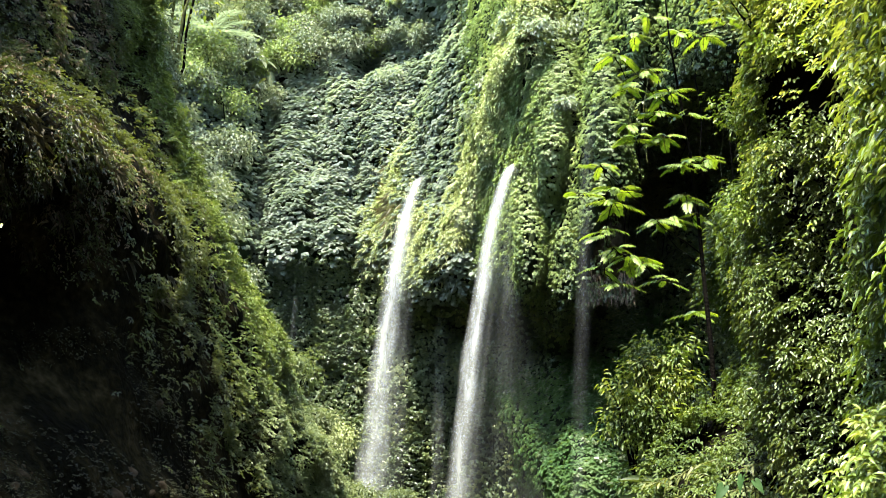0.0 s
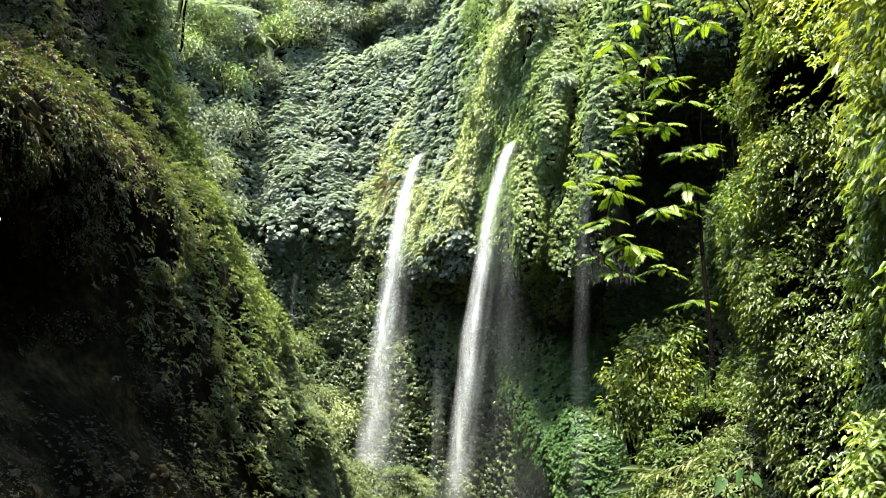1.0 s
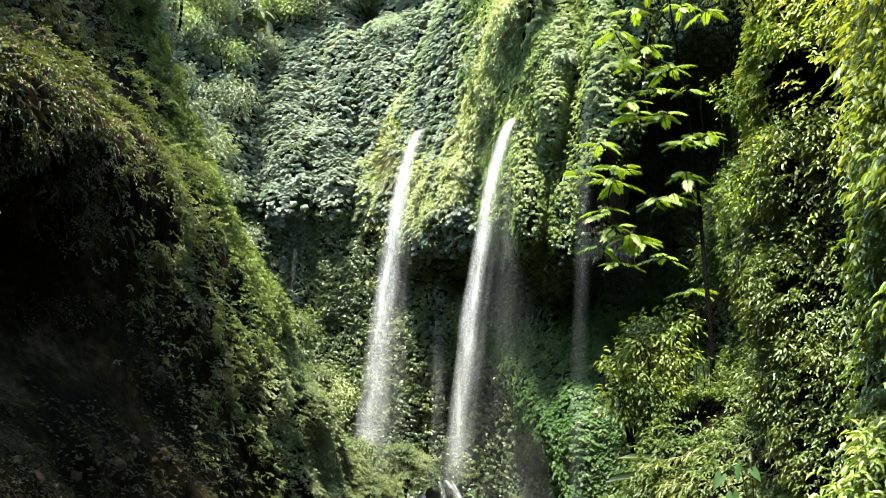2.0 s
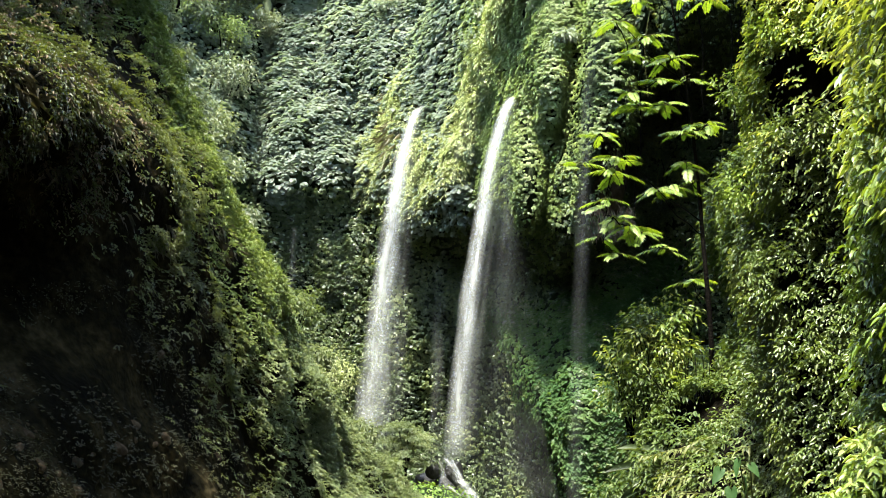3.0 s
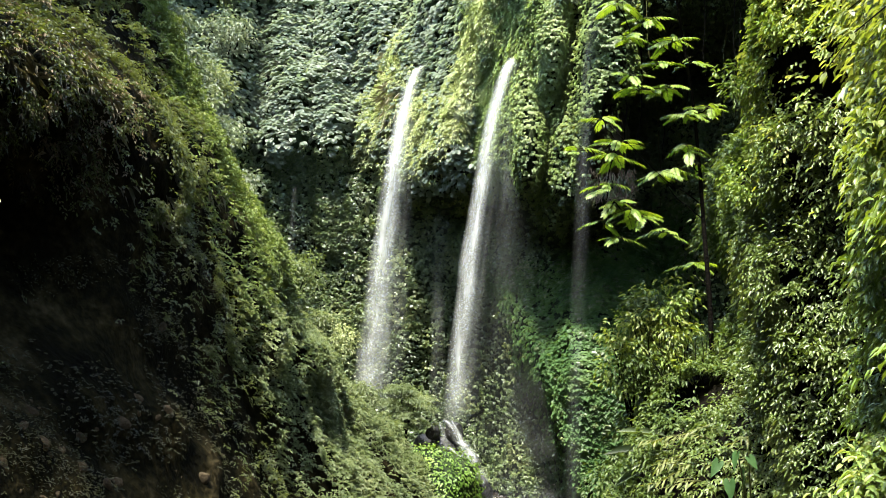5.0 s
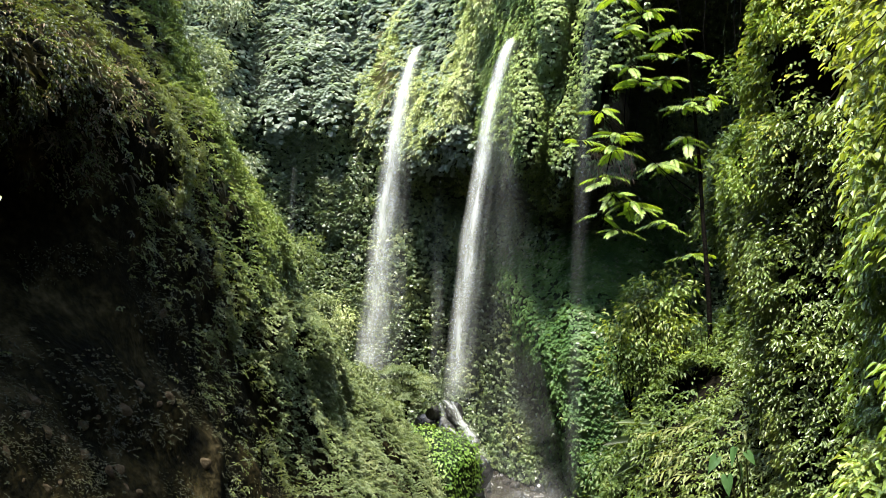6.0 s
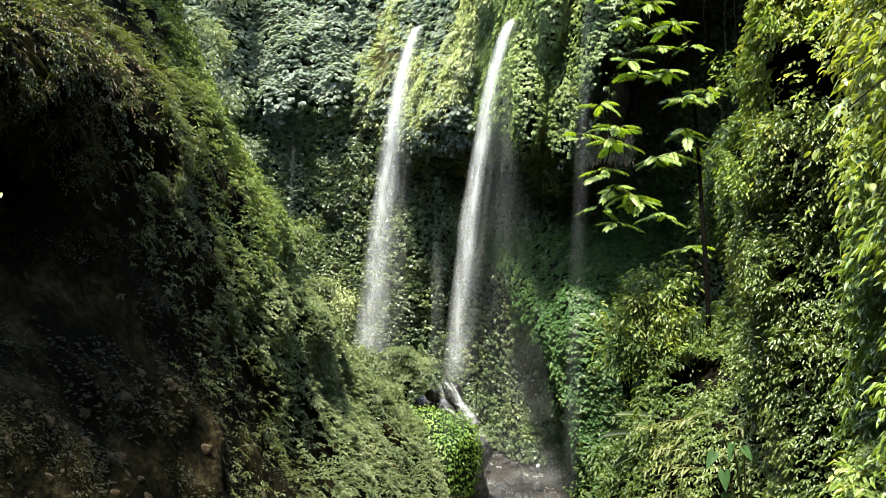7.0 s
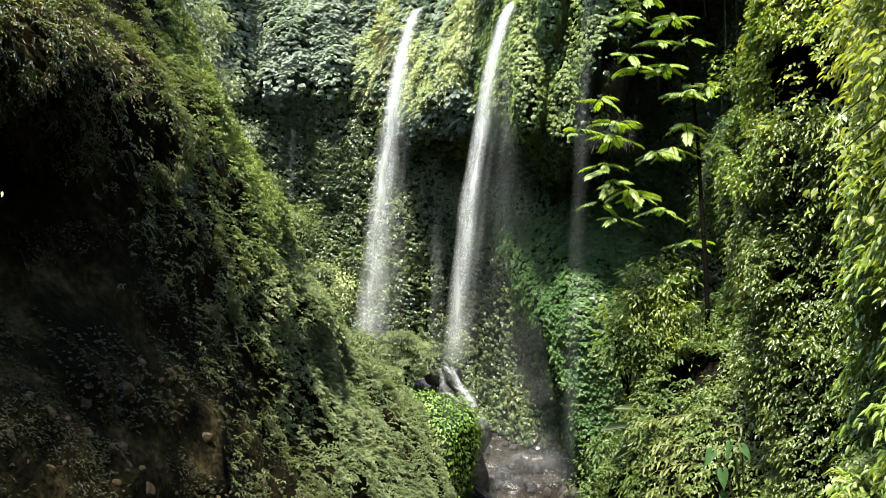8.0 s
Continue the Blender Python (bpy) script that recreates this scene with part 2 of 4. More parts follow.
def back_low(x):
    return np.interp(x, [-26, -18, -14, -11, -8, -5, -3, -1, 0.5, 2, 3.2, 4, 5.5, 8, 11, 14, 20],
                     [52, 64, 68.6, 71.4, 71.7, 70.9, 69.3, 68.6, 67.6, 65.8, 63.8, 62.4, 59.8, 57, 57, 52, 36])


def back_cliff(x, z):
    """The amphitheatre's wall: hollow below, a lip near z = 18, and a steep overgrown slope above."""
    lip = 17.8 + 1.9 * step(-2.5, -4, x) + 1.7 * (fbm(x * 0.35, 0.5, 3.1, 3, 11) - 0.5) * 2 - 1.2 * step(3.0, 5.0, x) + 9.0 * step(6.6, 9.0, x + 1.6 * (vnoise(x, 2.0, z * 0.35, 17) - 0.5)) + 0.6 * step(9.4, 10.6, x)
    upper = step(-3.4, 0.4, z - lip)
    foot = 1.2 * step(4.5, 0.0, z) + (8.0 - 2.5 * step(6, 9, x)) * step(14.5 + 0.7 * np.clip(x - 5.5, 0, 5), 7.5, z + 1.2 * (vnoise(x * 0.6, 1.0, z * 0.5, 19) - 0.5)) * step(4.3, 5.7, x + 0.33 * (z - 6)) * step(13, 9, x)
    low = back_low(x) - foot
    lean = 0.50 - 0.42 * step(1.0, 4.5, x) + 0.14 * step(-6, -10, x)
    high = back_lip(x) + np.maximum(z - lip, 0) * lean + np.maximum(z - lip - 6, 0) * 0.3 * step(1.5, 4.5, x)
    high = high + step(3.8, 5.2, x) * (0.22 * np.maximum(24.5 - z, 0) + 0.25 * np.maximum(z - 24.5, 0))
    ribs = (vnoise(x * 0.55 + 0.14 * z, 0.3, z * 0.05, 21) - 0.5) * (1.7 + 1.6 * step(-2, 3, x))
    slant = x - 0.26 * (z - 18) * step(-5, 0, x) + 0.5 * (vnoise(x * 0.3, 4.0, z * 0.3, 29) - 0.5)
    gully = np.clip(1 - np.abs(2 * vnoise(slant * 0.42 + 0.33 * np.maximum(x - 2, 0), 0.7, z * 0.035 + 3, 23) - 1) * 1.15, 0, 1) ** 5 * (2.1 + 0.9 * step(-3, 3, x))
    lumps = (fbm(x * 0.22, 7.7, z * 0.22, 3, 5) - 0.5) * 3.0 + (fbm(x * 0.9, 1.7, z * 0.8, 3, 8) - 0.5) * 0.9
    crest = x - (0.5 + (z - 19.0) * 0.33)
    lumps = lumps + (1.0 * np.exp(-(((crest - 1.5) / 0.8) ** 2)) - 1.5 * np.exp(-((crest / 0.75) ** 2))) * step(17.5, 20, z) * step(33, 30, z)
    lumps = lumps - 1.3 * np.exp(-(((x + 3.2 - (z - 21) * 0.36) / 0.9) ** 2)) * step(19, 21.5, z) * step(33, 30.5, z)
    bench = 32.6 + 0.28 * np.minimum(x + 1, 0) * step(-3, -6, x) + 0.7 * (fbm(x * 0.5, 3.0, 1.0, 2, 14) - 0.5)
    high = high + 2.7 * step(bench - 0.5, bench + 0.3, z) * step(bench + 5.5, bench + 1.2, z) * step(-8, -5, x) * step(3.2, 2.0, x)
    ribs = ribs + (vnoise(x * 1.35 + 0.10 * z + 5, 0.9, z * 0.06, 27) - 0.5) * 2.3 * step(2, 4.5, x)
    y = low + (high - low) * upper + ribs * (0.35 + 0.65 * upper) + gully * (0.2 + 0.8 * upper) + lumps * (0.4 + 0.6 * upper)
    return x, y, z


def left_cliff(y, z):
    """The dark spur: steep above, running out in a slope, with a hollow under its brow."""
    h = z - 15
    x = np.interp(h, [-17, -11, -6.5, -3.8, -2.0, 0.5, 2.2, 4.6, 8, 16], [0.8, -2.1, -4.6, -5.3, -5.85, -6.2, -6.75, -8.0, -9.2, -10.2]) + 0.13 * (y - 30)
    x = x - 5.6 * np.exp(-(((y - 19.0) / 4.4) ** 2) - ((h - 0.6) / 2.1) ** 2)
    x = x + 2.1 * np.exp(-(((y - 20.5) / 5.6) ** 2) - ((h - 3.6) / 1.5) ** 2)
    x = x + np.clip(h - 6.5, 0, 9) * (0.25 * step(25.5, 20, y) + 0.2 * np.exp(-(((y - 28.0) / 2.6) ** 2))) + 2.8 * np.exp(-(((y - 7) / 5.0) ** 2))
    back = np.maximum(y - 33 - np.maximum(0, 1 - h), 0)
    x = x - 0.33 * back - 0.8 * np.maximum(y - 51, 0)
    x = x + ((fbm(y * 0.18, z * 0.22, 4.4, 4, 31) - 0.5) * 1.3 + (fbm(y * 0.8, z * 0.9, 2.2, 4, 33) - 0.5) * 1.1) * (1 - 0.55 * step(31, 36, y))
    over = x - (0.1 + 0.05 * (y - 44) - 0.06 * h - 0.9 * step(-7, -12, h))
    x = x - np.where(over > -1, (over + 1) ** 2 / 4, 0) * (over < 1) - np.where(over >= 1, over, 0)
    return np.maximum(x, -30), y, z


def right_cliff(y, z):
    """The near wall, hung with leaves: a crevice past 11 m, a bend, and an overgrown ledge that stands out below."""
    h = z - 15
    x = np.interp(y, [-30, -6, 0, 3, 5, 6.8, 8.7, 9.5, 10.2, 10.7, 11.2, 11.7, 12.1, 12.6, 13.5, 14.5, 15.5],
                  [7.5, 4.2, 2.6, 2.6, 2.85, 3.2, 3.6, 3.9, 4.3, 4.9, 5.2, 4.8, 4.35, 4.05, 4.05, 4.45, 4.7])
    x = x + np.maximum(y - 15.5, 0) * (0.02 + 0.98 * step(1.7, 3.2, h)) + 0.95 * np.maximum(y - 18.8, 0) * step(3.2, 1.7, h) + 0.05 * np.maximum(h - 2, 0) * step(8, 12, y)
    x = x - 0.3 * step(1.5, 3.0, h) * np.exp(-(((y - 13.8) / 1.6) ** 2))
    x = x + 0.25 * np.maximum(h - 3.2, 0) * step(12, 10, y)
    ledge = np.interp(h, [-17, -6, -3.6, -2.2, -1.6, -1.2, -0.3, 0.6], [1.7, 2.2, 2.75, 3.25, 3.65, 4.3, 5.0, 5.6]) + 0.3 * np.maximum(y - 17.4, 0)
    w = np.interp(y, [13.2, 14.4, 15.5, 17.2, 19, 25, 33], [0, 0.7, 0.9, 1, 1, 0.8, 0]) * step(0.6, -0.4, h)
    x = x * (1 - w) + ledge * w
    x = x - 0.10 * np.maximum(-1 - h, 0) * (1 - w)
    x = x + (fbm(y * 0.5, z * 0.4, 9.1, 4, 41) - 0.5) * 0.7 - (fbm(y * 1.3, z * 1.5, 6.0, 3, 91) - 0.56) * (0.9 - 0.5 * step(11.5, 12.5, y)) * step(4, 7, y)
    return x, y, z


def ground_place(x, y):
    d = np.hypot(x, y - 40)
    z = -0.35 + 0.22 * (fbm(x * 0.5, y * 0.5, 3.3, 4, 51) - 0.5) + 0.6 * step(60, 55, y) * step(-1, -5, x)
    return x, y, z + 0 * d


ground = sheet("ground", ground_place, np.r_[-2500, -600, -150, np.arange(-40, 40.1, 0.8), 150, 600, 2500],
               np.r_[-2500, -600, -150, -40, np.arange(-10, 90.1, 0.8), 150, 600, 2500], M_BED)
tagged(ground, "dark wet gravel floor of the gorge", "ground", kind="structure")
wall_back = sheet("cliff_back", back_cliff, np.arange(-26, 20.01, 0.3), np.arange(-1.5, 44.01, 0.35), M_CLIFF, back=(0, 30, 0))
tagged(wall_back, "overhanging cliff behind the waterfalls, covered in leaves", "cliff", kind="structure")
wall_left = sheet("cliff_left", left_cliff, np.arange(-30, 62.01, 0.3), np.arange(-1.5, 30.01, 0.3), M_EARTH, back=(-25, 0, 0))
tagged(wall_left, "earthy cliff spur with a hollow under its brow, shade put into its colour", "cliff", kind="structure")
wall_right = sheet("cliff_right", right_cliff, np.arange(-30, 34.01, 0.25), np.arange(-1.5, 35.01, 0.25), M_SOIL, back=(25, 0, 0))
tagged(wall_right, "near cliff wall hung with leafy plants", "cliff", kind="structure")

unseen_rear = sheet("unseen_rear_cliff", lambda x, z: (x, -12 + 1.5 * fbm(x * 0.2, z * 0.2, 1.0, 4, 45) + 0.1 * z * -1, z), np.arange(-40, 40.01, 1.0), np.arange(-1.5, 46.01, 1.0), M_CLIFF, back=(0, -25, 0))
tagged(unseen_rear, "unseen mossy cliff added behind to shut out low skylight", "cliff", kind="structure")

rng = np.random.default_rng(7)
UP = np.array([0.0, 0.0, 1.0])


def jitter(k, amount):
    return rng.normal(0, amount, (k, 3))


def rosettes(name, place, u, v, side, size, per, mat, label, category, lift=0.35, off=0.2, up=0.8, out=0.6, ratio=0.8, spread=0.9, hang=0.55, reach=0.5, rows=0, droop=0.25, fold=0.08, wild=0.15):
    """Leaf rosettes on a relief: from each foot a whorl of leaves spreads out, their tips hanging, with dark gaps between the whorls."""
    p, n = on_sheet(place, u, v, side)
    k = len(p)
    clump = fbm(p[:, 0] * 0.9, p[:, 1] * 0.9, p[:, 2] * 0.9, 3, 61)
    p = p + n * (lift * (clump - 0.25) * 2 + rng.uniform(0, off, k))[:, None]
    s = size * rng.uniform(0.7, 1.3, k)
    turn = np.repeat(rng.uniform(0, 6.28, k), per) + np.tile(np.arange(per) * 6.283 / per, k)
    p, n, s = np.repeat(p, per, 0), np.repeat(n, per, 0), np.repeat(s, per)
    m = len(p)
    across = unit(np.cross(UP, n))
    along = np.cross(n, across)
    fan = across * np.cos(turn)[:, None] + along * np.sin(turn)[:, None]
    tip = unit(n * reach + fan * spread - UP * hang + jitter(m, 0.12))
    face = unit(n * out + UP * up + fan * 0.12 + jitter(m, wild))
    s = s * rng.uniform(0.75, 1.2, m)
    return stuff(name, leaves(name, p + tip * (s * 0.12)[:, None], face, tip, s, mat, ratio=ratio, rows=rows, droop=droop, fold=fold), label, category)


def sprigs(name, place, u, v, side, length, per, leaf, mat, label, category, lift=0.3, ratio=0.55, hang=0.5, spread=0.4, rise=0.3, rows=0, out=0.45):
    """Short leafy twigs that stand out from a relief, each with its leaves in two ranks and tips hanging."""
    p, n = on_sheet(place, u, v, side)
    k = len(p)
    clump = fbm(p[:, 0] * 0.9, p[:, 1] * 0.9, p[:, 2] * 0.9, 3, 61)
    p = p + n * (lift * np.clip(clump - 0.25, 0, 1) * 2)[:, None]
    d = unit(n * 0.8 + UP * rng.uniform(-0.4, rise, k)[:, None] + jitter(k, spread))
    across = unit(np.cross(d, UP))
    size = length * rng.uniform(0.6, 1.3, k)
    t = np.tile(np.linspace(0.15, 1, per), k)
    sign = np.tile(np.where(np.arange(per) % 2, 1.0, -1.0), k)
    rep = lambda a: np.repeat(a, per, 0)
    p, d, across, n, size = rep(p), rep(d), rep(across), rep(n), rep(size)
    m = len(p)
    q = p + d * (size * t)[:, None] - UP * (size * 0.45 * t * t)[:, None] + jitter(m, length * 0.06)
    tip = unit(d * 0.5 + across * (sign * (1.0 - 0.7 * t))[:, None] - UP * (hang * rng.uniform(0.4, 1.4, m))[:, None] + jitter(m, 0.2))
    face = unit(UP * 0.75 + n * out + jitter(m, 0.25))
    return stuff(name, leaves(name, q, face, tip, leaf * rng.uniform(0.65, 1.3, m), mat, ratio=ratio, rows=rows, droop=0.22), label, category)


def picked(k, u0, u1, v0, v1, keep=None):
    u, v = rng.uniform(u0, u1, k), rng.uniform(v0, v1, k)
    if keep is not None:
        ok = rng.uniform(0, 1, k) < keep(u, v)
        u, v = u[ok], v[ok]
    return u, v




# ---- leaf cover of the cliffs ----
def ribbed(x, z):
    """Where the leaf curtain hangs: not in the dark recess past the last rib, nor on the bare rock under it."""
    return (1 - 0.95 * np.exp(-(((x - 7.2) / 0.8) ** 2) - ((z - 18.8) / 1.9) ** 2)) * (1 - step(7.3, 8.3, x + 0.8 * (vnoise(x, 1.0, z * 0.4, 97) - 0.5)) * step(27.5, 26.0, z))


def creeping(x, z):
    """Where the fresh creeper covers the foot of the wall."""
    top = 0.7 * np.clip(x - 5.5, 0, 5)
    return step(4.3, 5.0, x + 0.33 * (z - 6) + 0.8 * (vnoise(x, 3.0, z * 0.7, 99) - 0.5)) * step(13.2 + top, 11.5 + top, z) * step(13, 11, x)


def grassy(x, z):
    """Where grass takes the place of broad leaves on the upper slope."""
    a = np.exp(-(((x - (0.5 + (z - 19.0) * 0.33)) / 0.55) ** 2)) * step(18.6, 20.5, z) * step(33, 29, z)
    b = np.exp(-(((x + 1.3) / 1.0) ** 2) - ((z - 20.3) / 1.9) ** 2)
    c = np.exp(-(((x + 3.4 - (z - 22) * 0.25) / 0.8) ** 2) - ((z - 22.3) / 2.6) ** 2)
    return np.clip(a + b + 0.8 * c, 0, 1)


u, v = picked(46000, -17, 12.5, 14.4, 40, lambda a, b: ribbed(a, b) * step(16.0, 17.6, b + 2.6 * (fbm(a * 0.8, 3.0, b * 0.3, 3, 75) - 0.5) - 2.9 * step(2.5, 4, -a)) * (1 - grassy(a, b)))
on_rib = u + rng.normal(0, 0.5, len(u)) > 1.6
u1, v1 = picked(52000, 1.4, 12.5, 14.4, 40, lambda a, b: ribbed(a, b) * step(15.6, 17.4, b + 2.6 * (fbm(a * 0.8, 3.0, b * 0.3, 3, 75) - 0.5)) * (1 - grassy(a, b)))
u2, v2 = picked(16000, 2.2, 5.4, 15.5, 27, lambda a, b: step(16.0, 17.6, b) * (1 - grassy(a, b)))
u1, v1 = np.r_[u[on_rib], u1, u2], np.r_[v[on_rib], v1, v2]
rosettes("rib_carpet", back_cliff, u1, v1, (0, -1, 0), 0.14, 6, L_RIB, "curtain of green leaves over the ribs of the cliff", "foliage", lift=0.35, off=0.3, ratio=0.8, hang=0.8, spread=0.6, rows=0, wild=0.08)
rosettes("leaf_carpet", back_cliff, u[~on_rib], v[~on_rib], (0, -1, 0), 0.26, 4, L_CARPET, "dense carpet of broad grey-green leaves on the cliff", "foliage", lift=0.5, off=0.25, ratio=0.95, spread=0.5, hang=0.6, reach=0.6, rows=3, wild=0.06)
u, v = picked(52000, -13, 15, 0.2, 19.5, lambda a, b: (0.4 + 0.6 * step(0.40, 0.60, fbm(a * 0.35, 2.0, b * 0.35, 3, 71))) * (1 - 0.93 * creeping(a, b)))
rosettes("shade_toned_carpet", back_cliff, u, v, (0, -1, 0), 0.175, 6, L_LOWER, "small green leaves clothing the hollow, its shade put into their colour", "foliage", lift=0.3, off=0.25, ratio=0.75, hang=0.6, wild=0.3)
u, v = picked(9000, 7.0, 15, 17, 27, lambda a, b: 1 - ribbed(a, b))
rosettes("recess_leaves", back_cliff, u, v, (0, -1, 0), 0.17, 5, L_LOWER, "leaves deep in the recess of the cliff, its shade put into their colour", "foliage", lift=0.2, off=0.15, ratio=0.75, hang=0.7)
u, v = picked(46000, 2.0, 13, 0.2, 17, lambda a, b: creeping(a, b) * (0.45 + 0.55 * step(0.35, 0.5, fbm(a * 0.6, 5.0, b * 0.4, 3, 73))))
rosettes("creeper_carpet", back_cliff, u, v, (0, -1, 0), 0.19, 4, L_CREEPER, "fresh green creeper over the foot of the wall", "foliage", lift=0.25, off=0.12, ratio=0.9, spread=0.6, hang=0.7, wild=0.1)


def tufts(name, place, u, v, side, length, mat, label, width=0.055, spray=0.45, hang=0.35, per=7):
    """Grass: bunches of long narrow blades that arch outwards."""
    p, n = on_sheet(place, np.repeat(u, per), np.repeat(v, per), side)
    k = len(p)
    p = p + jitter(k, 0.08)
    tip = unit(n * 0.8 + UP * rng.uniform(-hang, 0.55, k)[:, None] + jitter(k, spray))
    face = unit(UP + n * 0.4 + jitter(k, 0.2))
    s = length * rng.uniform(0.5, 1.3, k)
    return stuff(name, leaves(name, p, face, tip, s, mat, ratio=width, fold=0.01, droop=0.55, rows=0), label, "grass")


def left_keep(a, b):
    bare = 1.8 * np.exp(-(((a - 20.2) / 5.8) ** 2) - ((b - 15.2) / 2.2) ** 2) + 1.6 * np.exp(-(((a - 22) / 7.2) ** 2) - ((b - 10.5) / 3.5) ** 2)
    return (0.25 + 0.75 * step(0.42, 0.55, fbm(a * 0.5, b * 0.6, 3.0, 3, 81))) * np.clip(1 - 0.97 * bare, 0.002, 1)


u, v = picked(72000, 17.5, 40, 3.0, 26.5, left_keep)
u1, v1 = picked(21000, 36, 52, 0.4, 16, left_keep)
u, v = np.r_[u, u1], np.r_[v, v1]
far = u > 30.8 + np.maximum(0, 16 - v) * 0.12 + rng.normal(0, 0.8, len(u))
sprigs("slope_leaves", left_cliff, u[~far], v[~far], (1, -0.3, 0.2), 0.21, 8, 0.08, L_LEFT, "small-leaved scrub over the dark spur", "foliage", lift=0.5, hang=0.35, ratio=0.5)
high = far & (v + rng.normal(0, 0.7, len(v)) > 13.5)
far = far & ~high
sprigs("ridge_leaves", left_cliff, u[far], v[far], (1, -0.3, 0.2), 0.24, 8, 0.10, L_CREST, "green scrub along the spur's crest, paled by sunlight put into its colour", "foliage", lift=0.6, hang=0.25, ratio=0.5, rise=0.9)
sprigs("fringe_leaves", left_cliff, u[high], v[high], (1, -0.3, 0.2), 0.26, 8, 0.105, L_FRINGE, "fresh green scrub fringing the spur's top, sunlight put into its colour", "foliage", lift=0.6, hang=0.25, ratio=0.5, rise=0.9)
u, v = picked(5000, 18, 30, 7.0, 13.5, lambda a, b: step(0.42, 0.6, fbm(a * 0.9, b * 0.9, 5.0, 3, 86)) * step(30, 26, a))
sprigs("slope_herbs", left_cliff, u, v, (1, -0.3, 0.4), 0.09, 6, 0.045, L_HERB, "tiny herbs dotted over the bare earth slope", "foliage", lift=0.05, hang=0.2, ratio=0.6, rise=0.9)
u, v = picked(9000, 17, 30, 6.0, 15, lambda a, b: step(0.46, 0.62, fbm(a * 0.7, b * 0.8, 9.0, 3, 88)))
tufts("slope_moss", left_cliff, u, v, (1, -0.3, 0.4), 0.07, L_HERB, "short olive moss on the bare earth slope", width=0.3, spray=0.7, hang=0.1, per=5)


u, v = picked(5500, 18, 29, 16, 26.5, lambda a, b: 0.75 * step(0.45, 0.6, fbm(a * 0.5, b * 0.45, 8.0, 3, 84)) * step(16, 18, b))
sprigs("withered_leaves", left_cliff, u, v, (1, -0.3, 0.2), 0.22, 6, 0.08, L_BROWN, "withered brown scrub high on the spur", "foliage", lift=0.55, hang=0.6, ratio=0.45)


u, v = picked(150000, -6, 8, 17.5, 34, grassy)
sprigs("grass_leaves", back_cliff, u[3000:19000], v[3000:19000], (0, -1, 0), 0.30, 7, 0.15, L_GRASS, "pale yellow-green low plants among the grass", "foliage", lift=0.6, ratio=0.42, hang=0.4, rise=0.8)
tufts("grass", back_cliff, u[:2500], v[:2500], (0, -1, 0), 0.45, L_GRASS, "long yellow-green grass hanging beside the falls")
u, v = picked(330, -4.6, -1.6, 20.0, 25.5, lambda a, b: np.exp(-(((a + 3.0) / 0.55) ** 2) - ((b - 22.6) / 1.5) ** 2))
tufts("dry_grass", back_cliff, u, v, (0, -1, 0), 1.0, L_DRY, "withered straw-brown grass among the green", hang=1.0)
u, v = picked(2600, 17, 34, 15, 26, lambda a, b: np.exp(-(((a - 20.5) / 3.5) ** 2) - ((b - 19.2) / 1.6) ** 2) + 0.12 * step(0.5, 0.62, fbm(a * 0.6, b * 0.5, 8.0, 3, 84)))
tufts("dry_scrub", left_cliff, u, v, (1, -0.3, 0.2), 0.32, L_DRY, "dry reddish-brown grass on the brow of the spur", hang=1.2, width=0.035)


# ---- parts and plain forms ----
def part(name, me, parent, label="", m=None):
    ob = new(name, me)
    ob.parent = parent
    if m is not None:
        ob.matrix_basis = m
    return tagged(ob, label)


def thing(name, at, label, category, group=""):
    ob = new(name)
    ob.location = at
    return tagged(ob, label, category, group)


def tube(name, pts, r0, r1, mat, sides=7):
    """A tapered stem along a line of points."""
    pts = np.asarray(pts, float)
    k = len(pts)
    way = unit(np.gradient(pts, axis=0))
    a = unit(np.cross(way, np.where(np.abs(way[:, 2:]) > 0.9, [[1.0, 0, 0]], [[0, 0, 1.0]])))
    b = np.cross(way, a)
    r = np.linspace(r0, r1, k)[:, None, None]
    ang = np.linspace(0, 2 * math.pi, sides, endpoint=False)
    ring = pts[:, None] + r * (np.cos(ang)[None, :, None] * a[:, None] + np.sin(ang)[None, :, None] * b[:, None])
    i = np.arange(k - 1)[:, None] * sides
    j = np.arange(sides)[None]
    faces = np.stack([i + j, i + (j + 1) % sides, i + sides + (j + 1) % sides, i + sides + j], -1).reshape(-1, 4)
    return mesh_from(name, ring.reshape(-1, 3), faces, mat, True)


def bent(a, b, sag=0.0, k=7, wobble=0.0):
    """A line of points from a to b that bends and wobbles."""
    a, b = np.asarray(a, float), np.asarray(b, float)
    t = np.linspace(0, 1, k)[:, None]
    line = a + (b - a) * t - UP * sag * np.sin(t * math.pi)
    line[1:-1] += jitter(k - 2, wobble)
    return line


def boulder(name, size, mat, seed=0, fine=3, smooth=True):
    """A stone: a ball broken into flats and roughened."""
    bm = bmesh.new()
    bmesh.ops.create_icosphere(bm, subdivisions=fine, radius=1.0)
    v = np.array([x.co[:] for x in bm.verts])
    r = np.random.default_rng(seed)
    for _ in range(9):
        w = unit(r.normal(0, 1, 3))
        cut = r.uniform(0.62, 0.9)
        over = v @ w - cut
        v = v - np.where(over[:, None] > 0, over[:, None] * w * 0.9, 0)
    v = v * (1 + 0.22 * (fbm(v[:, 0] * 1.6 + seed, v[:, 1] * 1.6, v[:, 2] * 1.6, 4, 3 + seed)[:, None] - 0.5))
    for x, c in zip(bm.verts, v * np.asarray(size, float)):
        x.co = c
    me = bpy.data.meshes.new(name)
    bm.to_mesh(me)
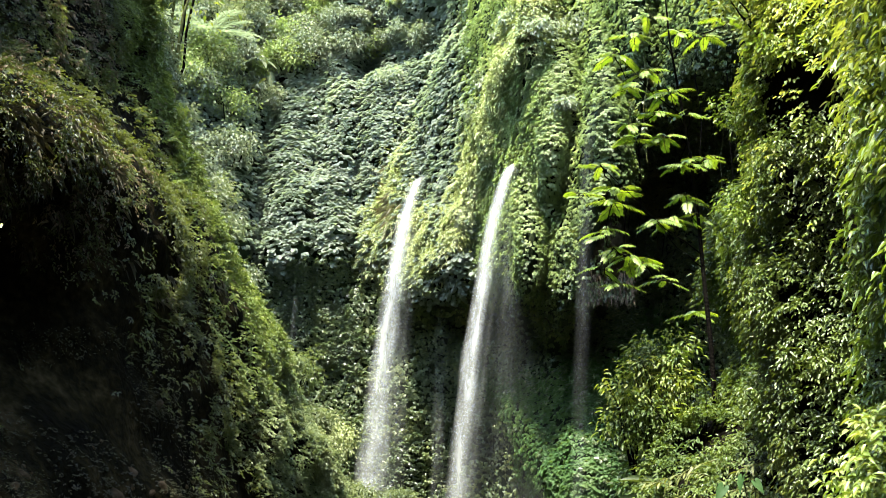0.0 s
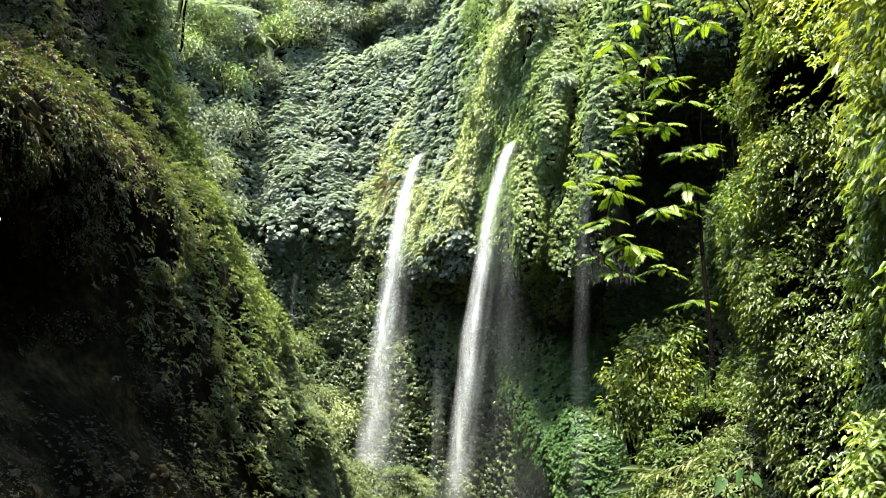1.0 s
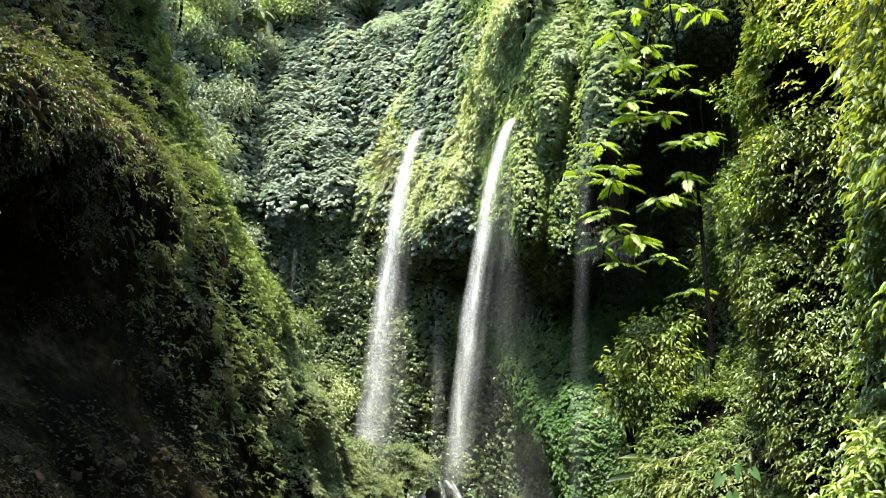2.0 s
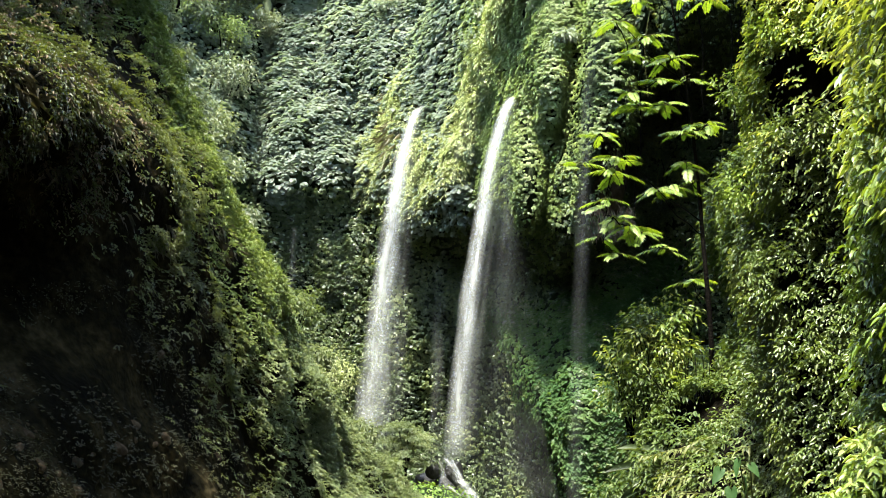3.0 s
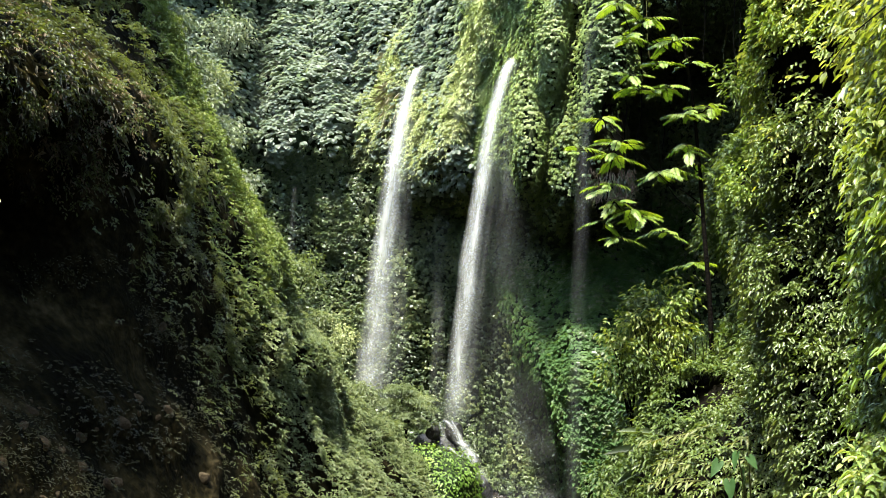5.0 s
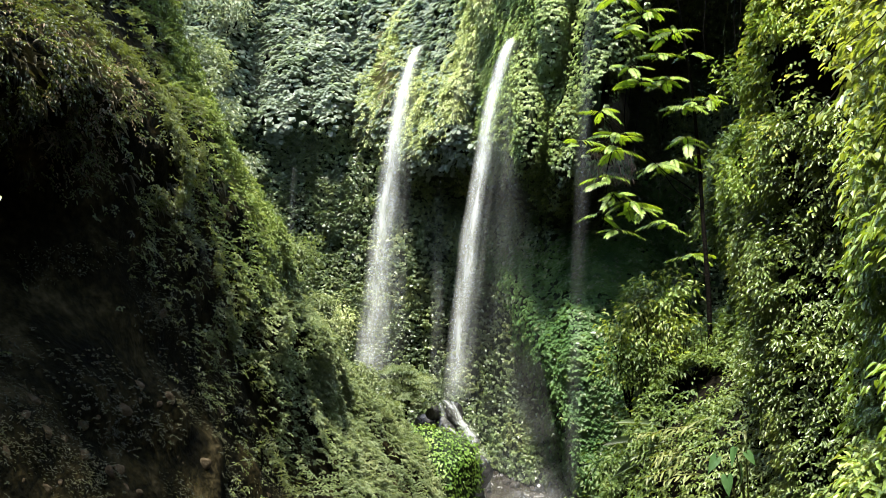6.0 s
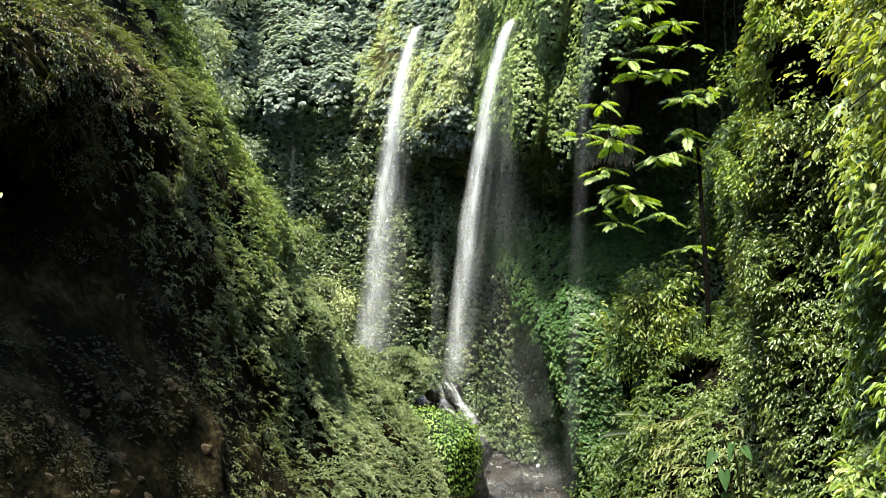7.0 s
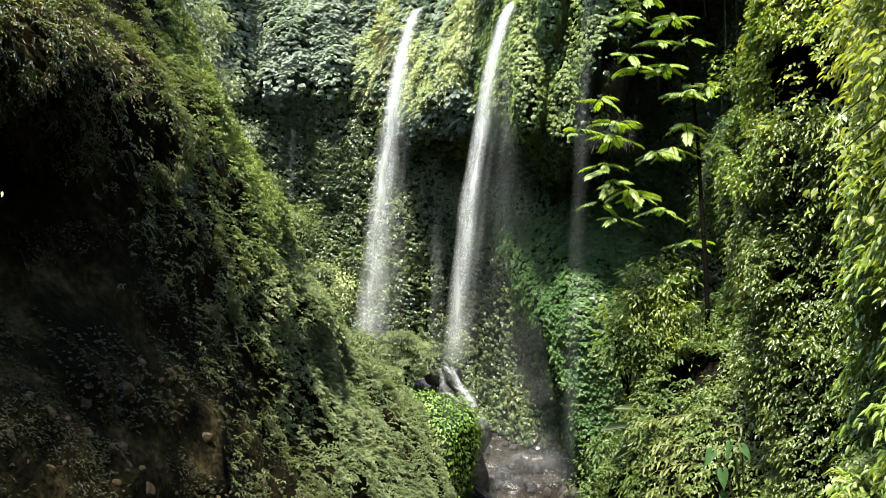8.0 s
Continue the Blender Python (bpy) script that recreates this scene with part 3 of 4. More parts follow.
    bm.free()
    me.materials.append(mat)
    for f in me.polygons:
        f.use_smooth = smooth
    return me


def crown_leaves(name, centres, spread, per, size, mat, ratio=0.45, droop=0.25, up=0.8, rows=1, flat=0.7):
    """Leaves in bunches round many twig ends."""
    c = np.repeat(np.asarray(centres, float), per, 0)
    k = len(c)
    off = rng.normal(0, 1, (k, 3)) * np.array([1, 1, flat]) * spread
    out = unit(off + 1e-6)
    face = unit(UP * up + out * 0.4 + jitter(k, 0.3))
    tip = unit(out + UP * rng.uniform(-0.7, 0.25, k)[:, None] + jitter(k, 0.2))
    return leaves(name, c + off, face, tip, size * rng.uniform(0.6, 1.3, k), mat, ratio=ratio, droop=droop, rows=rows)


def shrub(name, at, radius, height, label, mat, lean=(0, 0, 0), leaf=0.3, bunches=34, per=26, stems=5, category="shrub", bark=None, flat=0.7, group="", rows=1, trunk=0.05, ratio=0.45):
    """A shrub: several bent stems from one foot, and a crown of leaf bunches with gaps."""
    ob = thing(name, at, label, category, group)
    lean = np.asarray(lean, float)
    mid = UP * height * 0.62 + lean * height
    ends = []
    for _ in range(stems):
        w = unit(rng.normal(0, 1, 3)) * np.array([1, 1, 0.45])
        end = mid + w * radius * 0.75 + UP * height * 0.15
        part("stem", tube("stem", bent((0, 0, -0.25), end, -0.1 * radius, 6, 0.05 * radius), trunk, trunk * 0.3, bark or M_BARK), ob)
        ends.append(end)
    c = unit(rng.normal(0, 1, (bunches, 3))) * rng.uniform(0.35, 1.0, (bunches, 1)) ** 0.6 * np.array([radius, radius, height * 0.45])
    c = c * (0.75 + 0.5 * rng.uniform(0, 1, (bunches, 1))) + mid
    part("crown", crown_leaves("crown", np.concatenate([c, ends]), radius * 0.2, per, leaf, mat, flat=flat, rows=rows, ratio=ratio), ob)
    return ob


def on_back(x, z):
    return tuple(float(a[0]) for a in back_cliff(np.array([x]), np.array([z])))


def on_left(y, z):
    return tuple(float(a[0]) for a in left_cliff(np.array([y]), np.array([z])))


def on_right(y, z):
    return tuple(float(a[0]) for a in right_cliff(np.array([y]), np.array([z])))


# ---- water ----
def water_material(name, density, across, down, lo=0.36, hi=0.66, white=0.88):
    """Falling water: white streaks, densest along the middle of the throw, that thin out to clear air."""
    m, n, l, b, out = material(name)
    n.remove(b)
    flow, thick = n.new("ShaderNodeAttribute"), n.new("ShaderNodeAttribute")
    flow.attribute_name, thick.attribute_name = "flow", "thick"
    factors = []
    for f, d in ((1.0, 3), (0.33, 2)):
        mp, t = n.new("ShaderNodeMapping"), n.new("ShaderNodeTexNoise")
        mp.inputs["Scale"].default_value = (across * f, down * f * 1.6, 1)
        t.inputs["Scale"].default_value, t.inputs["Detail"].default_value = 1.0, d
        l.new(flow.outputs["Vector"], mp.inputs["Vector"])
        l.new(mp.outputs["Vector"], t.inputs["Vector"])
        factors.append(t.outputs["Fac"])
    mean = n.new("ShaderNodeMix")
    mean.inputs["Factor"].default_value = 0.5
    l.new(factors[0], mean.inputs["A"])
    l.new(factors[1], mean.inputs["B"])
    mr = n.new("ShaderNodeMapRange")
    mr.inputs["From Min"].default_value, mr.inputs["From Max"].default_value = lo, hi
    mr.inputs["To Min"].default_value, mr.inputs["To Max"].default_value = 0.12, 1.0
    l.new(mean.outputs["Result"], mr.inputs["Value"])
    mul = n.new("ShaderNodeMath")
    mul.operation = "MULTIPLY"
    l.new(mr.outputs[0], mul.inputs[0])
    l.new(thick.outputs["Fac"], mul.inputs[1])
    fin = n.new("ShaderNodeMath")
    fin.operation, fin.use_clamp = "MULTIPLY", True
    l.new(mul.outputs[0], fin.inputs[0])
    fin.inputs[1].default_value = density
    d, tl, clear = n.new("ShaderNodeBsdfDiffuse"), n.new("ShaderNodeBsdfTranslucent"), n.new("ShaderNodeBsdfTransparent")
    d.inputs["Color"].default_value = tl.inputs["Color"].default_value = (white * 0.95, white, white * 0.97, 1)
    body, mix = n.new("ShaderNodeMixShader"), n.new("ShaderNodeMixShader")
    body.inputs["Fac"].default_value = 0.45
    l.new(d.outputs[0], body.inputs[1])
    l.new(tl.outputs[0], body.inputs[2])
    l.new(fin.outputs[0], mix.inputs["Fac"])
    l.new(clear.outputs[0], mix.inputs[1])
    l.new(body.outputs[0], mix.inputs[2])
    l.new(mix.outputs[0], out.inputs["Surface"])
    return m


W_CORE = water_material("falling_water", 0.66, 5.0, 0.5, 0.36, 0.68)
W_VEIL = water_material("water_veil", 0.13, 3.6, 0.35)
W_SPRAY = water_material("fine_spray", 0.028, 0.7, 0.25, 0.3, 0.8)
W_MIST = water_material("foot_mist", 0.085, 0.7, 0.25, 0.3, 0.8)


def curtain(name, top, end, w0, w1, mat, power=0.5, bulge=0.25, head=0.03, tail=0.1, seed=0.0, rows=60, cols=13, fade=0.0):
    """A sheet of water along the throw from top to end, bowed towards the open side, thinning at its edges."""
    top, end = np.asarray(top, float), np.asarray(end, float)
    h, s = np.meshgrid(np.linspace(0, 1, rows), np.linspace(-1, 1, cols), indexing="ij")
    along = h**power
    half = 0.5 * (w0 + (w1 - w0) * h**0.7)
    wave = (vnoise(h * 9 + seed, s * 0.8, seed, 5) - 0.5) * 0.35 * half
    x = top[0] + (end[0] - top[0]) * along + s * half + wave
    y = top[1] + (end[1] - top[1]) * along - bulge * half * (1 - s * s) + (vnoise(h * 6, s * 2 + seed, 2.0, 9) - 0.5) * 0.3 * half
    z = top[2] + (end[2] - top[2]) * h
    me = mesh_from(name, np.stack([x, y, z], -1).reshape(-1, 3), grid_faces(rows, cols), mat, True)
    thick = np.clip(1 - np.abs(s) ** 1.6, 0, 1) ** 1.3 * step(0, head, h) * step(1, 1 - tail, h) * (1 - fade * h)
    me.attributes.new("thick", "FLOAT", "POINT").data.foreach_set("value", thick.ravel().astype(np.float32))
    flow = np.stack([s * half, (top[2] - end[2]) * h, np.full_like(h, seed * 7.3)], -1)
    me.attributes.new("flow", "FLOAT_VECTOR", "POINT").data.foreach_set("vector", flow.ravel().astype(np.float32))
    return me


def waterfall(name, top, end, label, w0, w1, core=True, spray=2.2, fade=0.0):
    ob = thing(name, end, label, "waterfall")
    a, b = np.subtract(top, end), np.zeros(3)
    if core:
        part("water_core", curtain("water_core", a, b, w0, w1, W_CORE, seed=w1, fade=0.35), ob, "white plunging water")
        part("water_core", curtain("water_core", a + (0.03, 0.12, 0), b + (0.1, 0.15, 0), w0 * 0.8, w1 * 1.2, W_CORE, seed=w1 + 3, fade=0.6), ob, "white plunging water")
    part("water_veil", curtain("water_veil", a + (0.1, -0.1, 0), b + (w1 * 0.35, -0.2, 0), w0 * 1.2, w1 * 1.7, W_VEIL, seed=w1 + 5, fade=fade), ob, "thin torn veil of drops")
    part("spray", curtain("spray", a + (0.2, -0.3, 0), b + (w1 * 0.5, -0.4, 0), w0 * 1.3, w1 * spray, W_SPRAY, seed=w1 + 9, head=0.25), ob, "fine drifting spray")
    return ob


waterfall("waterfall", (3.65, 54.0, 22.9), (0.35, 49.9, 6.1), "tall white waterfall plunging from the lip onto black rocks", 0.6, 0.98, spray=1.7)
waterfall("waterfall", (-0.95, 64.6, 23.7), (-4.1, 61.5, 4.6), "slender white waterfall beside the grassy bulge", 0.5, 1.75, spray=1.5)
waterfall("waterfall", (6.2, 47.0, 24.5), (5.2, 48.8, 0.1), "faint thread of a waterfall in front of the hollow", 0.4, 0.5, core=False, spray=1.6, fade=0.8)
fall = thing("waterfall", (2.6, 52.6, 0.8), "broad thin curtain of drops beside the main fall", "waterfall")
part("water_veil", curtain("water_veil", (1.0, 0.8, 20.7), (-0.2, 0, 6.0), 0.8, 1.5, W_VEIL, seed=2.2, head=0.2, tail=0.7, fade=0.6), fall)
part("spray", curtain("spray", (0.9, 0.7, 18.7), (0.2, -0.2, 3.0), 1.6, 3.4, W_SPRAY, seed=4.4, head=0.3, tail=0.6), fall)
for top, end, w in (((-0.1, 66.0, 18.0), (-0.4, 66.0, 3.0), 0.7), ((0.9, 60.6, 21.3), (0.55, 60.3, 19.2), 0.3), ((-8.9, 69.6, 17.0), (-9.2, 70.0, 12.5), 0.3)):
    fall = thing("water_trickle", end, "thin trickle of water down the wall", "waterfall")
    part("water_veil", curtain("water_veil", np.subtract(top, end), np.zeros(3), w, w * 1.3, W_VEIL, seed=w, power=1.0), fall)

mist = thing("spray_cloud", (1.6, 51.0, 0.1), "spray drifting up where the falls strike", "mist")
for x, y, w, h in ((0.0, -0.6, 4.0, 4.5), (1.6, 2.5, 5.0, 3.5), (4.2, 5.0, 4.0, 3.0), (-0.8, -1.0, 2.4, 7.5), (2.0, 3.0, 5.5, 12.5)):
    part("spray", curtain("spray", (x, y, h), (x, y, -0.05), w, w * 1.2, W_MIST, power=1.0, seed=w + h, head=0.7, tail=0.05), mist)

M_WATER, _n, _l, _b, _o = material("stream_water")
_b.inputs["Base Color"].default_value = (0.05, 0.04, 0.032, 1)
_b.inputs["Roughness"].default_value, _b.inputs["IOR"].default_value = 0.12, 1.33
_t = noise_node(_n, _l, 3.0, 5)
_bp = _n.new("ShaderNodeBump")
_bp.inputs["Strength"].default_value, _bp.inputs["Distance"].default_value = 0.9, 0.12
_l.new(_t.outputs["Fac"], _bp.inputs["Height"])
_l.new(_bp.outputs["Normal"], _b.inputs["Normal"])
_f = noise_node(_n, _l, 0.9, 8, (1.6, 0.6, 1.0))
_r = ramp(_n, [(0.50, (0.016, 0.013, 0.010)), (0.62, (0.036, 0.032, 0.028)), (0.76, (0.4, 0.4, 0.39))])
_l.new(_f.outputs["Fac"], _r.inputs["Fac"])
_l.new(_r.outputs["Color"], _b.inputs["Base Color"])
water = sheet("water", lambda a, b: (a, b, 0.02 + 0.05 * (fbm(a * 2, b * 2, 1.0, 3, 55) - 0.5)), np.arange(-6, 14.01, 0.25), np.arange(30, 72.01, 0.25), M_WATER)
tagged(water, "shallow brown stream with streaks of foam", "water", kind="structure")

# Rocks under the main fall, with the cascade over them.
for k, (x, y, z, sx, sy, sz) in enumerate([(-0.42, 49.9, 6.15, 0.36, 0.45, 0.42), (0.42, 50.0, 5.95, 0.34, 0.5, 0.62), (0.0, 50.0, 4.9, 0.7, 0.8, 0.95), (0.95, 50.0, 4.5, 0.55, 0.8, 0.75),
                                           (1.35, 50.2, 3.2, 0.65, 0.9, 1.2), (-0.9, 51.0, 2.9, 1.3, 1.6, 3.0), (0.95, 49.9, 1.6, 0.95, 1.1, 2.2), (1.95, 51.4, 0.5, 0.6, 0.8, 0.9), (1.65, 48.6, 0.5, 0.6, 0.8, 1.1)]):
    ob = new("boulder", boulder("boulder", (sx, sy, sz), M_STONE, 100 + k, 4))
    ob.location = (x, y, z)
    ob.rotation_euler = (0, 0, k * 1.3)
    tagged(ob, "black wet boulder where the main fall lands", "rock", "rocks under the fall")
cascade = thing("cascade", (0.9, 49.4, 4.0), "white water sliding down over the black rocks", "waterfall")
for a, b, w in (((-0.85, 0.0, 2.75), (-0.15, -0.2, 1.7), 0.34), ((-1.05, 0.0, 2.65), (-0.75, -0.2, 1.5), 0.2), ((-0.3, -0.2, 1.9), (0.4, -0.3, 0.95), 0.55), ((-0.75, -0.2, 1.6), (0.1, -0.3, 0.8), 0.24), ((0.2, -0.3, 1.15), (0.85, -0.2, 0.0), 0.6), ((-0.55, 0.0, 2.7), (0.0, -0.1, 1.6), 0.16)):
    part("rill", curtain("rill", a, b, w * 1.15, w * 1.4, W_CORE, power=0.8, seed=w * 5, tail=0.05, rows=24, bulge=0.6), cascade)
part("water_veil", curtain("water_veil", (0.75, -0.2, 0.25), (1.25, 0.6, -3.95), 0.6, 1.5, W_VEIL, power=0.6, seed=1.7, head=0.1, fade=0.5), cascade)

for k in range(230):
    a, b = picked(80, 0.8, 7.0, 44.5, 61, lambda p, q: 0.2 + 0.8 * step(0.45, 0.62, fbm(p * 0.7, q * 0.5, 4.0, 2, 58)))
    x, y = float(a[0]), float(b[0])
    s = 0.12 + 0.36 * rng.uniform() ** 2.2
    if k < 8:
        STONES = [] if k == 0 else STONES
        STONES.append(boulder("stone", (1, 0.8, 0.7), M_COBBLE if k % 3 else M_STONE, 200 + k, 2, False))
    ob = new("stone", STONES[k % 8])
    ob.location, ob.scale, ob.rotation_euler = (x, y, 0.03 + 0.38 * s), (s, s, s), (k * 0.7, k * 1.1, k * 2.1)
    tagged(ob, "dark wet stone lying in the stream", "rock", "stones in the stream")
M_FOAM, _n, _l, _b, _o = material("foam")
_b.inputs["Base Color"].default_value, _b.inputs["Roughness"].default_value = (0.24, 0.245, 0.24, 1), 0.7
u, v = rng.uniform(0.8, 8.0, 18000), rng.uniform(43.5, 62, 18000)
ok = fbm(u * 1.1 + 0.5 * v, v * 0.45, 1.0, 4, 57) > 0.64
k = int(ok.sum())
stuff("foam", leaves("foam", np.stack([u, v, 0.06 + 0.14 * rng.uniform(0, 1, len(u))], -1)[ok], UP + jitter(k, 0.4), np.array([-0.3, -1.0, 0]) + jitter(k, 0.9), rng.uniform(0.03, 0.10, k), M_FOAM, ratio=0.55, fold=0.1, droop=0.1, rows=1), "white foam where the stream breaks over stones", "foam")

# The moss-green shoulder beside the rocks.
knoll = new("mossy_boulder", boulder("mossy_boulder", (1.9, 2.2, 4.0), M_CLIFF, 77, 4))
knoll.location = (-0.3, 47.0, 2.7)
tagged(knoll, "big boulder wrapped in bright green creeper", "rock")
kv = np.array([a.co[:] for a in knoll.data.vertices])
kn = np.array([a.normal[:] for a in knoll.data.vertices])
kv, kn = np.repeat(kv, 12, 0) + np.array(knoll.location), np.repeat(kn, 12, 0)
kv = kv + kn * 0.08 + jitter(len(kv), 0.10)
stuff("creeper", leaves("creeper", kv, unit(kn + UP * 0.8 + jitter(len(kv), 0.3)), unit(kn - UP + jitter(len(kv), 0.4)), 0.12 * rng.uniform(0.7, 1.3, len(kv)), L_MOSS, ratio=0.75, rows=0), "bright green small-leaved creeper over the boulder", "foliage")

# ---- shrubs and plants of the far walls ----
for k in range(44):
    x = rng.uniform(-17, 3.5)
    r = rng.uniform(0.8, 1.7)
    z = float(np.interp(x, (-17, -13.8, -9, -4.9, 1.5), (26.5, 28.2, 31.6, 33.2, 33.4))) + 0.4 * r + 7.5 * rng.uniform() ** 1.3
    shrub("shrub", on_back(x, z), r, r * 1.5, "leafy shrub crowding the upper cliff", (L_MIST, L_CARPET, L_RIB, L_MIST)[k % 4], lean=(0, -0.35, 0), leaf=0.22, bunches=44, per=34, group="shrubs on the cliff", rows=0, ratio=0.55)
for k, (x, z, r) in enumerate([(-13.6, 21.5, 1.5), (-13.0, 24.6, 1.6), (-13.9, 27.5, 1.7), (-14.5, 30, 1.8), (-12.2, 29.2, 1.3), (-15.4, 31.5, 1.6), (-14.9, 33.8, 1.7), (-16.4, 34.8, 1.7), (-15.9, 29.4, 1.5), (-14.0, 36.0, 1.7)]):
    shrub("shrub", on_back(x, z), r, r * 1.7, "bright green shrub at the valley's edge", (L_CREST, L_MIST, L_RIB)[k % 3], lean=(0, -0.3, 0), leaf=0.19, bunches=46, per=34, group="shrubs at the edge", rows=0, ratio=0.5)
for k in range(9):
    x, z = rng.uniform(-3.5, 7.5), rng.uniform(23, 34)
    r = rng.uniform(0.6, 1.1)
    shrub("shrub", on_back(x, z), r, r * 1.2, "low shrub hanging on the ribs between the falls", L_CARPET if k % 2 else L_MIST, lean=(0, -0.4, -0.1), leaf=0.22, bunches=30, per=18, group="shrubs on the ribs", rows=0, ratio=0.5)

# The two pale bushes on the spur's crest, and scrub along it.
shrub("shrub", on_left(44.0, 9.7), 1.1, 1.9, "pale yellow-green bush on the spur's crest", L_GRASS, leaf=0.12, bunches=56, per=40, stems=11, lean=(0.12, -0.1, 0), rows=0, ratio=0.45, trunk=0.035)
shrub("shrub", on_left(42.5, 11.9), 0.9, 2.2, "thin pale bush high on the spur's crest", L_FRINGE, leaf=0.12, bunches=36, per=26, stems=9, lean=(0.15, 0, 0), rows=0, ratio=0.45, trunk=0.03)


def layered_tree(name, at, height, radius, label, mat, layers=7):
    """A small tree whose feathery leaves lie in flat, spreading layers."""
    ob = thing(name, at, label, "tree")
    line = bent((0, 0, -0.6), (0.15, 0, height * 0.9), 0, 8, 0.03)
    part("trunk", tube("trunk", line, 0.07, 0.02, M_BARK), ob)
    for k in range(layers):
        f = k / (layers - 1)
        turn = k * 2.4
        reach = radius * (0.55 + 0.45 * math.sin(0.6 + f * 2.2))
        end = np.array([math.cos(turn) * reach * 0.75, math.sin(turn) * reach * 0.6, height * (0.42 + 0.58 * f)])
        part("limb", tube("limb", bent(line[3], end, -0.1, 6, 0.02), 0.025, 0.008, M_BARK, 5), ob)
        c = end + rng.normal(0, 1, (26, 3)) * np.array([reach * 0.38, reach * 0.38, 0.06])
        c[:, 2] -= 0.22 * ((c[:, 0] - end[0]) ** 2 + (c[:, 1] - end[1]) ** 2)
        part("foliage", crown_leaves("foliage", c, 0.12, 34, 0.12, mat, ratio=0.4, flat=0.3, up=1.3), ob)
    return ob


layered_tree("small_tree", (-1.65, 49.3, 5.4), 2.8, 0.95, "small tree with pale feathery leaves in flat layers", L_CREST, 8)
for y, z, r in ((35.5, 22.5, 0.7), (36, 20, 0.7), (37, 17.6, 0.7), (40, 16.0, 0.9), (39.5, 13.2, 0.7), (41, 11.2, 0.7), (43, 8.2, 0.7), (35.2, 25, 0.8), (44.5, 6.8, 0.6), (41, 18.0, 0.8), (42, 14.2, 0.8), (37, 21.2, 0.8), (38, 23.4, 0.9), (36.5, 18.8, 0.7), (39, 19.6, 0.8), (37.5, 25.6, 1.0), (34.5, 23.8, 0.6)):
    shrub("shrub", on_left(y, z), r, r * 1.4, "green shrub on the spur's crest, sunlight put into its colour", L_CREST if z < 15 else L_MIST, lean=(0.25, 0, 0), leaf=0.14, bunches=40, per=30, group="shrubs on the spur", rows=0)

# Slim trees and a palm behind the spur's top.
for k, (x, y, dx) in enumerate([(-8.8, 37.5, 0.5), (-8.2, 38.3, 0.2), (-9.6, 37.8, -0.2), (-8.5, 39.4, 0.8)]):
    foot = on_left(y, 21.5)
    ob = thing("slim_tree", (foot[0], y, 21.0), "slim pale tree trunk behind the dark spur", "tree", "slim trees")
    line = bent((0, 0, -0.5), (dx + 0.6, 0.2, 8.0), 0, 8, 0.08)
    part("trunk", tube("trunk", line, 0.065, 0.035, M_BARK if k % 2 else M_STEM), ob)
    part("crown", crown_leaves("crown", line[-3:] + jitter(3, 0.4) + UP * 0.6, 0.7, 70, 0.24, L_FRESH), ob)


def pinnate(name, length, pairs, leaflet, mat, arch=0.35, ratio=0.3, angle=0.9):
    """A feather-shaped leaf along +x: a rib with pairs of leaflets, arching down."""
    t = np.linspace(0.12, 1.0, pairs)
    rib = np.stack([t * length, 0 * t, -arch * length * t**2], -1)
    taper = np.sin(np.clip(t, 0, 1) * math.pi * 0.82 + 0.35) * 0.7 + 0.4
    p = np.concatenate([rib, rib])
    sgn = np.repeat([1.0, -1.0], pairs)[:, None]
    tip = unit(np.array([[math.cos(angle), 0, -0.15]]) + sgn * np.array([[0, math.sin(angle), 0]]) + jitter(2 * pairs, 0.06))
    me = leaves(name, p, np.tile(UP, (2 * pairs, 1)) + jitter(2 * pairs, 0.12), tip, leaflet * np.concatenate([taper, taper]), mat, ratio=ratio, fold=0.05, droop=0.22, rows=2)
    return me, rib


palm = thing("palm", tuple(np.add(on_back(-15.0, 32.6), (0, -1.6, 0))), "pale palm fronds among the trees", "palm")
for k in range(12):
    me, rib = pinnate("frond", 3.2, 26, 0.75, L_CARPET, arch=0.35, ratio=0.12)
    part("frond", me, palm, m=pose(0, -0.8, 1.2, 0, -35 + 30 * rng.uniform(), k * 30 + 15 * rng.uniform()))
broad = thing("broadleaf_plant", tuple(np.add(on_back(-12.3, 31.6), (0, -2.4, 0))), "plant with large pale hanging leaves", "plant")
L_PALE = leaf_material("pale_leaf", [(0.06, 0.08, 0.035), (0.095, 0.115, 0.055), (0.14, 0.155, 0.08)], rough=0.6, through=0.3, single=True, gloss=0.25)
BLADE = leaves("leaf", np.zeros((1, 3)), UP[None], np.array([[1.0, 0, 0]]), np.ones(1), L_PALE, ratio=0.36, fold=0.08, droop=0.3, rows=2)
for k in range(15):
    ob = part("leaf", BLADE, broad, m=pose(rng.uniform(-0.9, 0.9), -0.9, rng.uniform(-0.2, 1.5), rng.uniform(-30, 30), rng.uniform(5, 70), 270 + rng.uniform(-95, 95)))
    ob.scale = [rng.uniform(0.75, 1.15)] * 3
# Tongue ferns at the lip beside the left fall.
for k in range(9):
    ob = thing("fern", on_back(-4.6 + rng.uniform(-0.7, 0.7), 17.2 - k * 0.7), "long-leaved fern hanging under the lip", "fern", "ferns under the lip")
    for j in range(7):
        lf = part("leaf", BLADE, ob, m=pose(0, -0.25, 0, rng.uniform(-25, 25), rng.uniform(20, 80), 270 + rng.uniform(-80, 80)))
        lf.scale = [rng.uniform(0.4, 0.75)] * 3

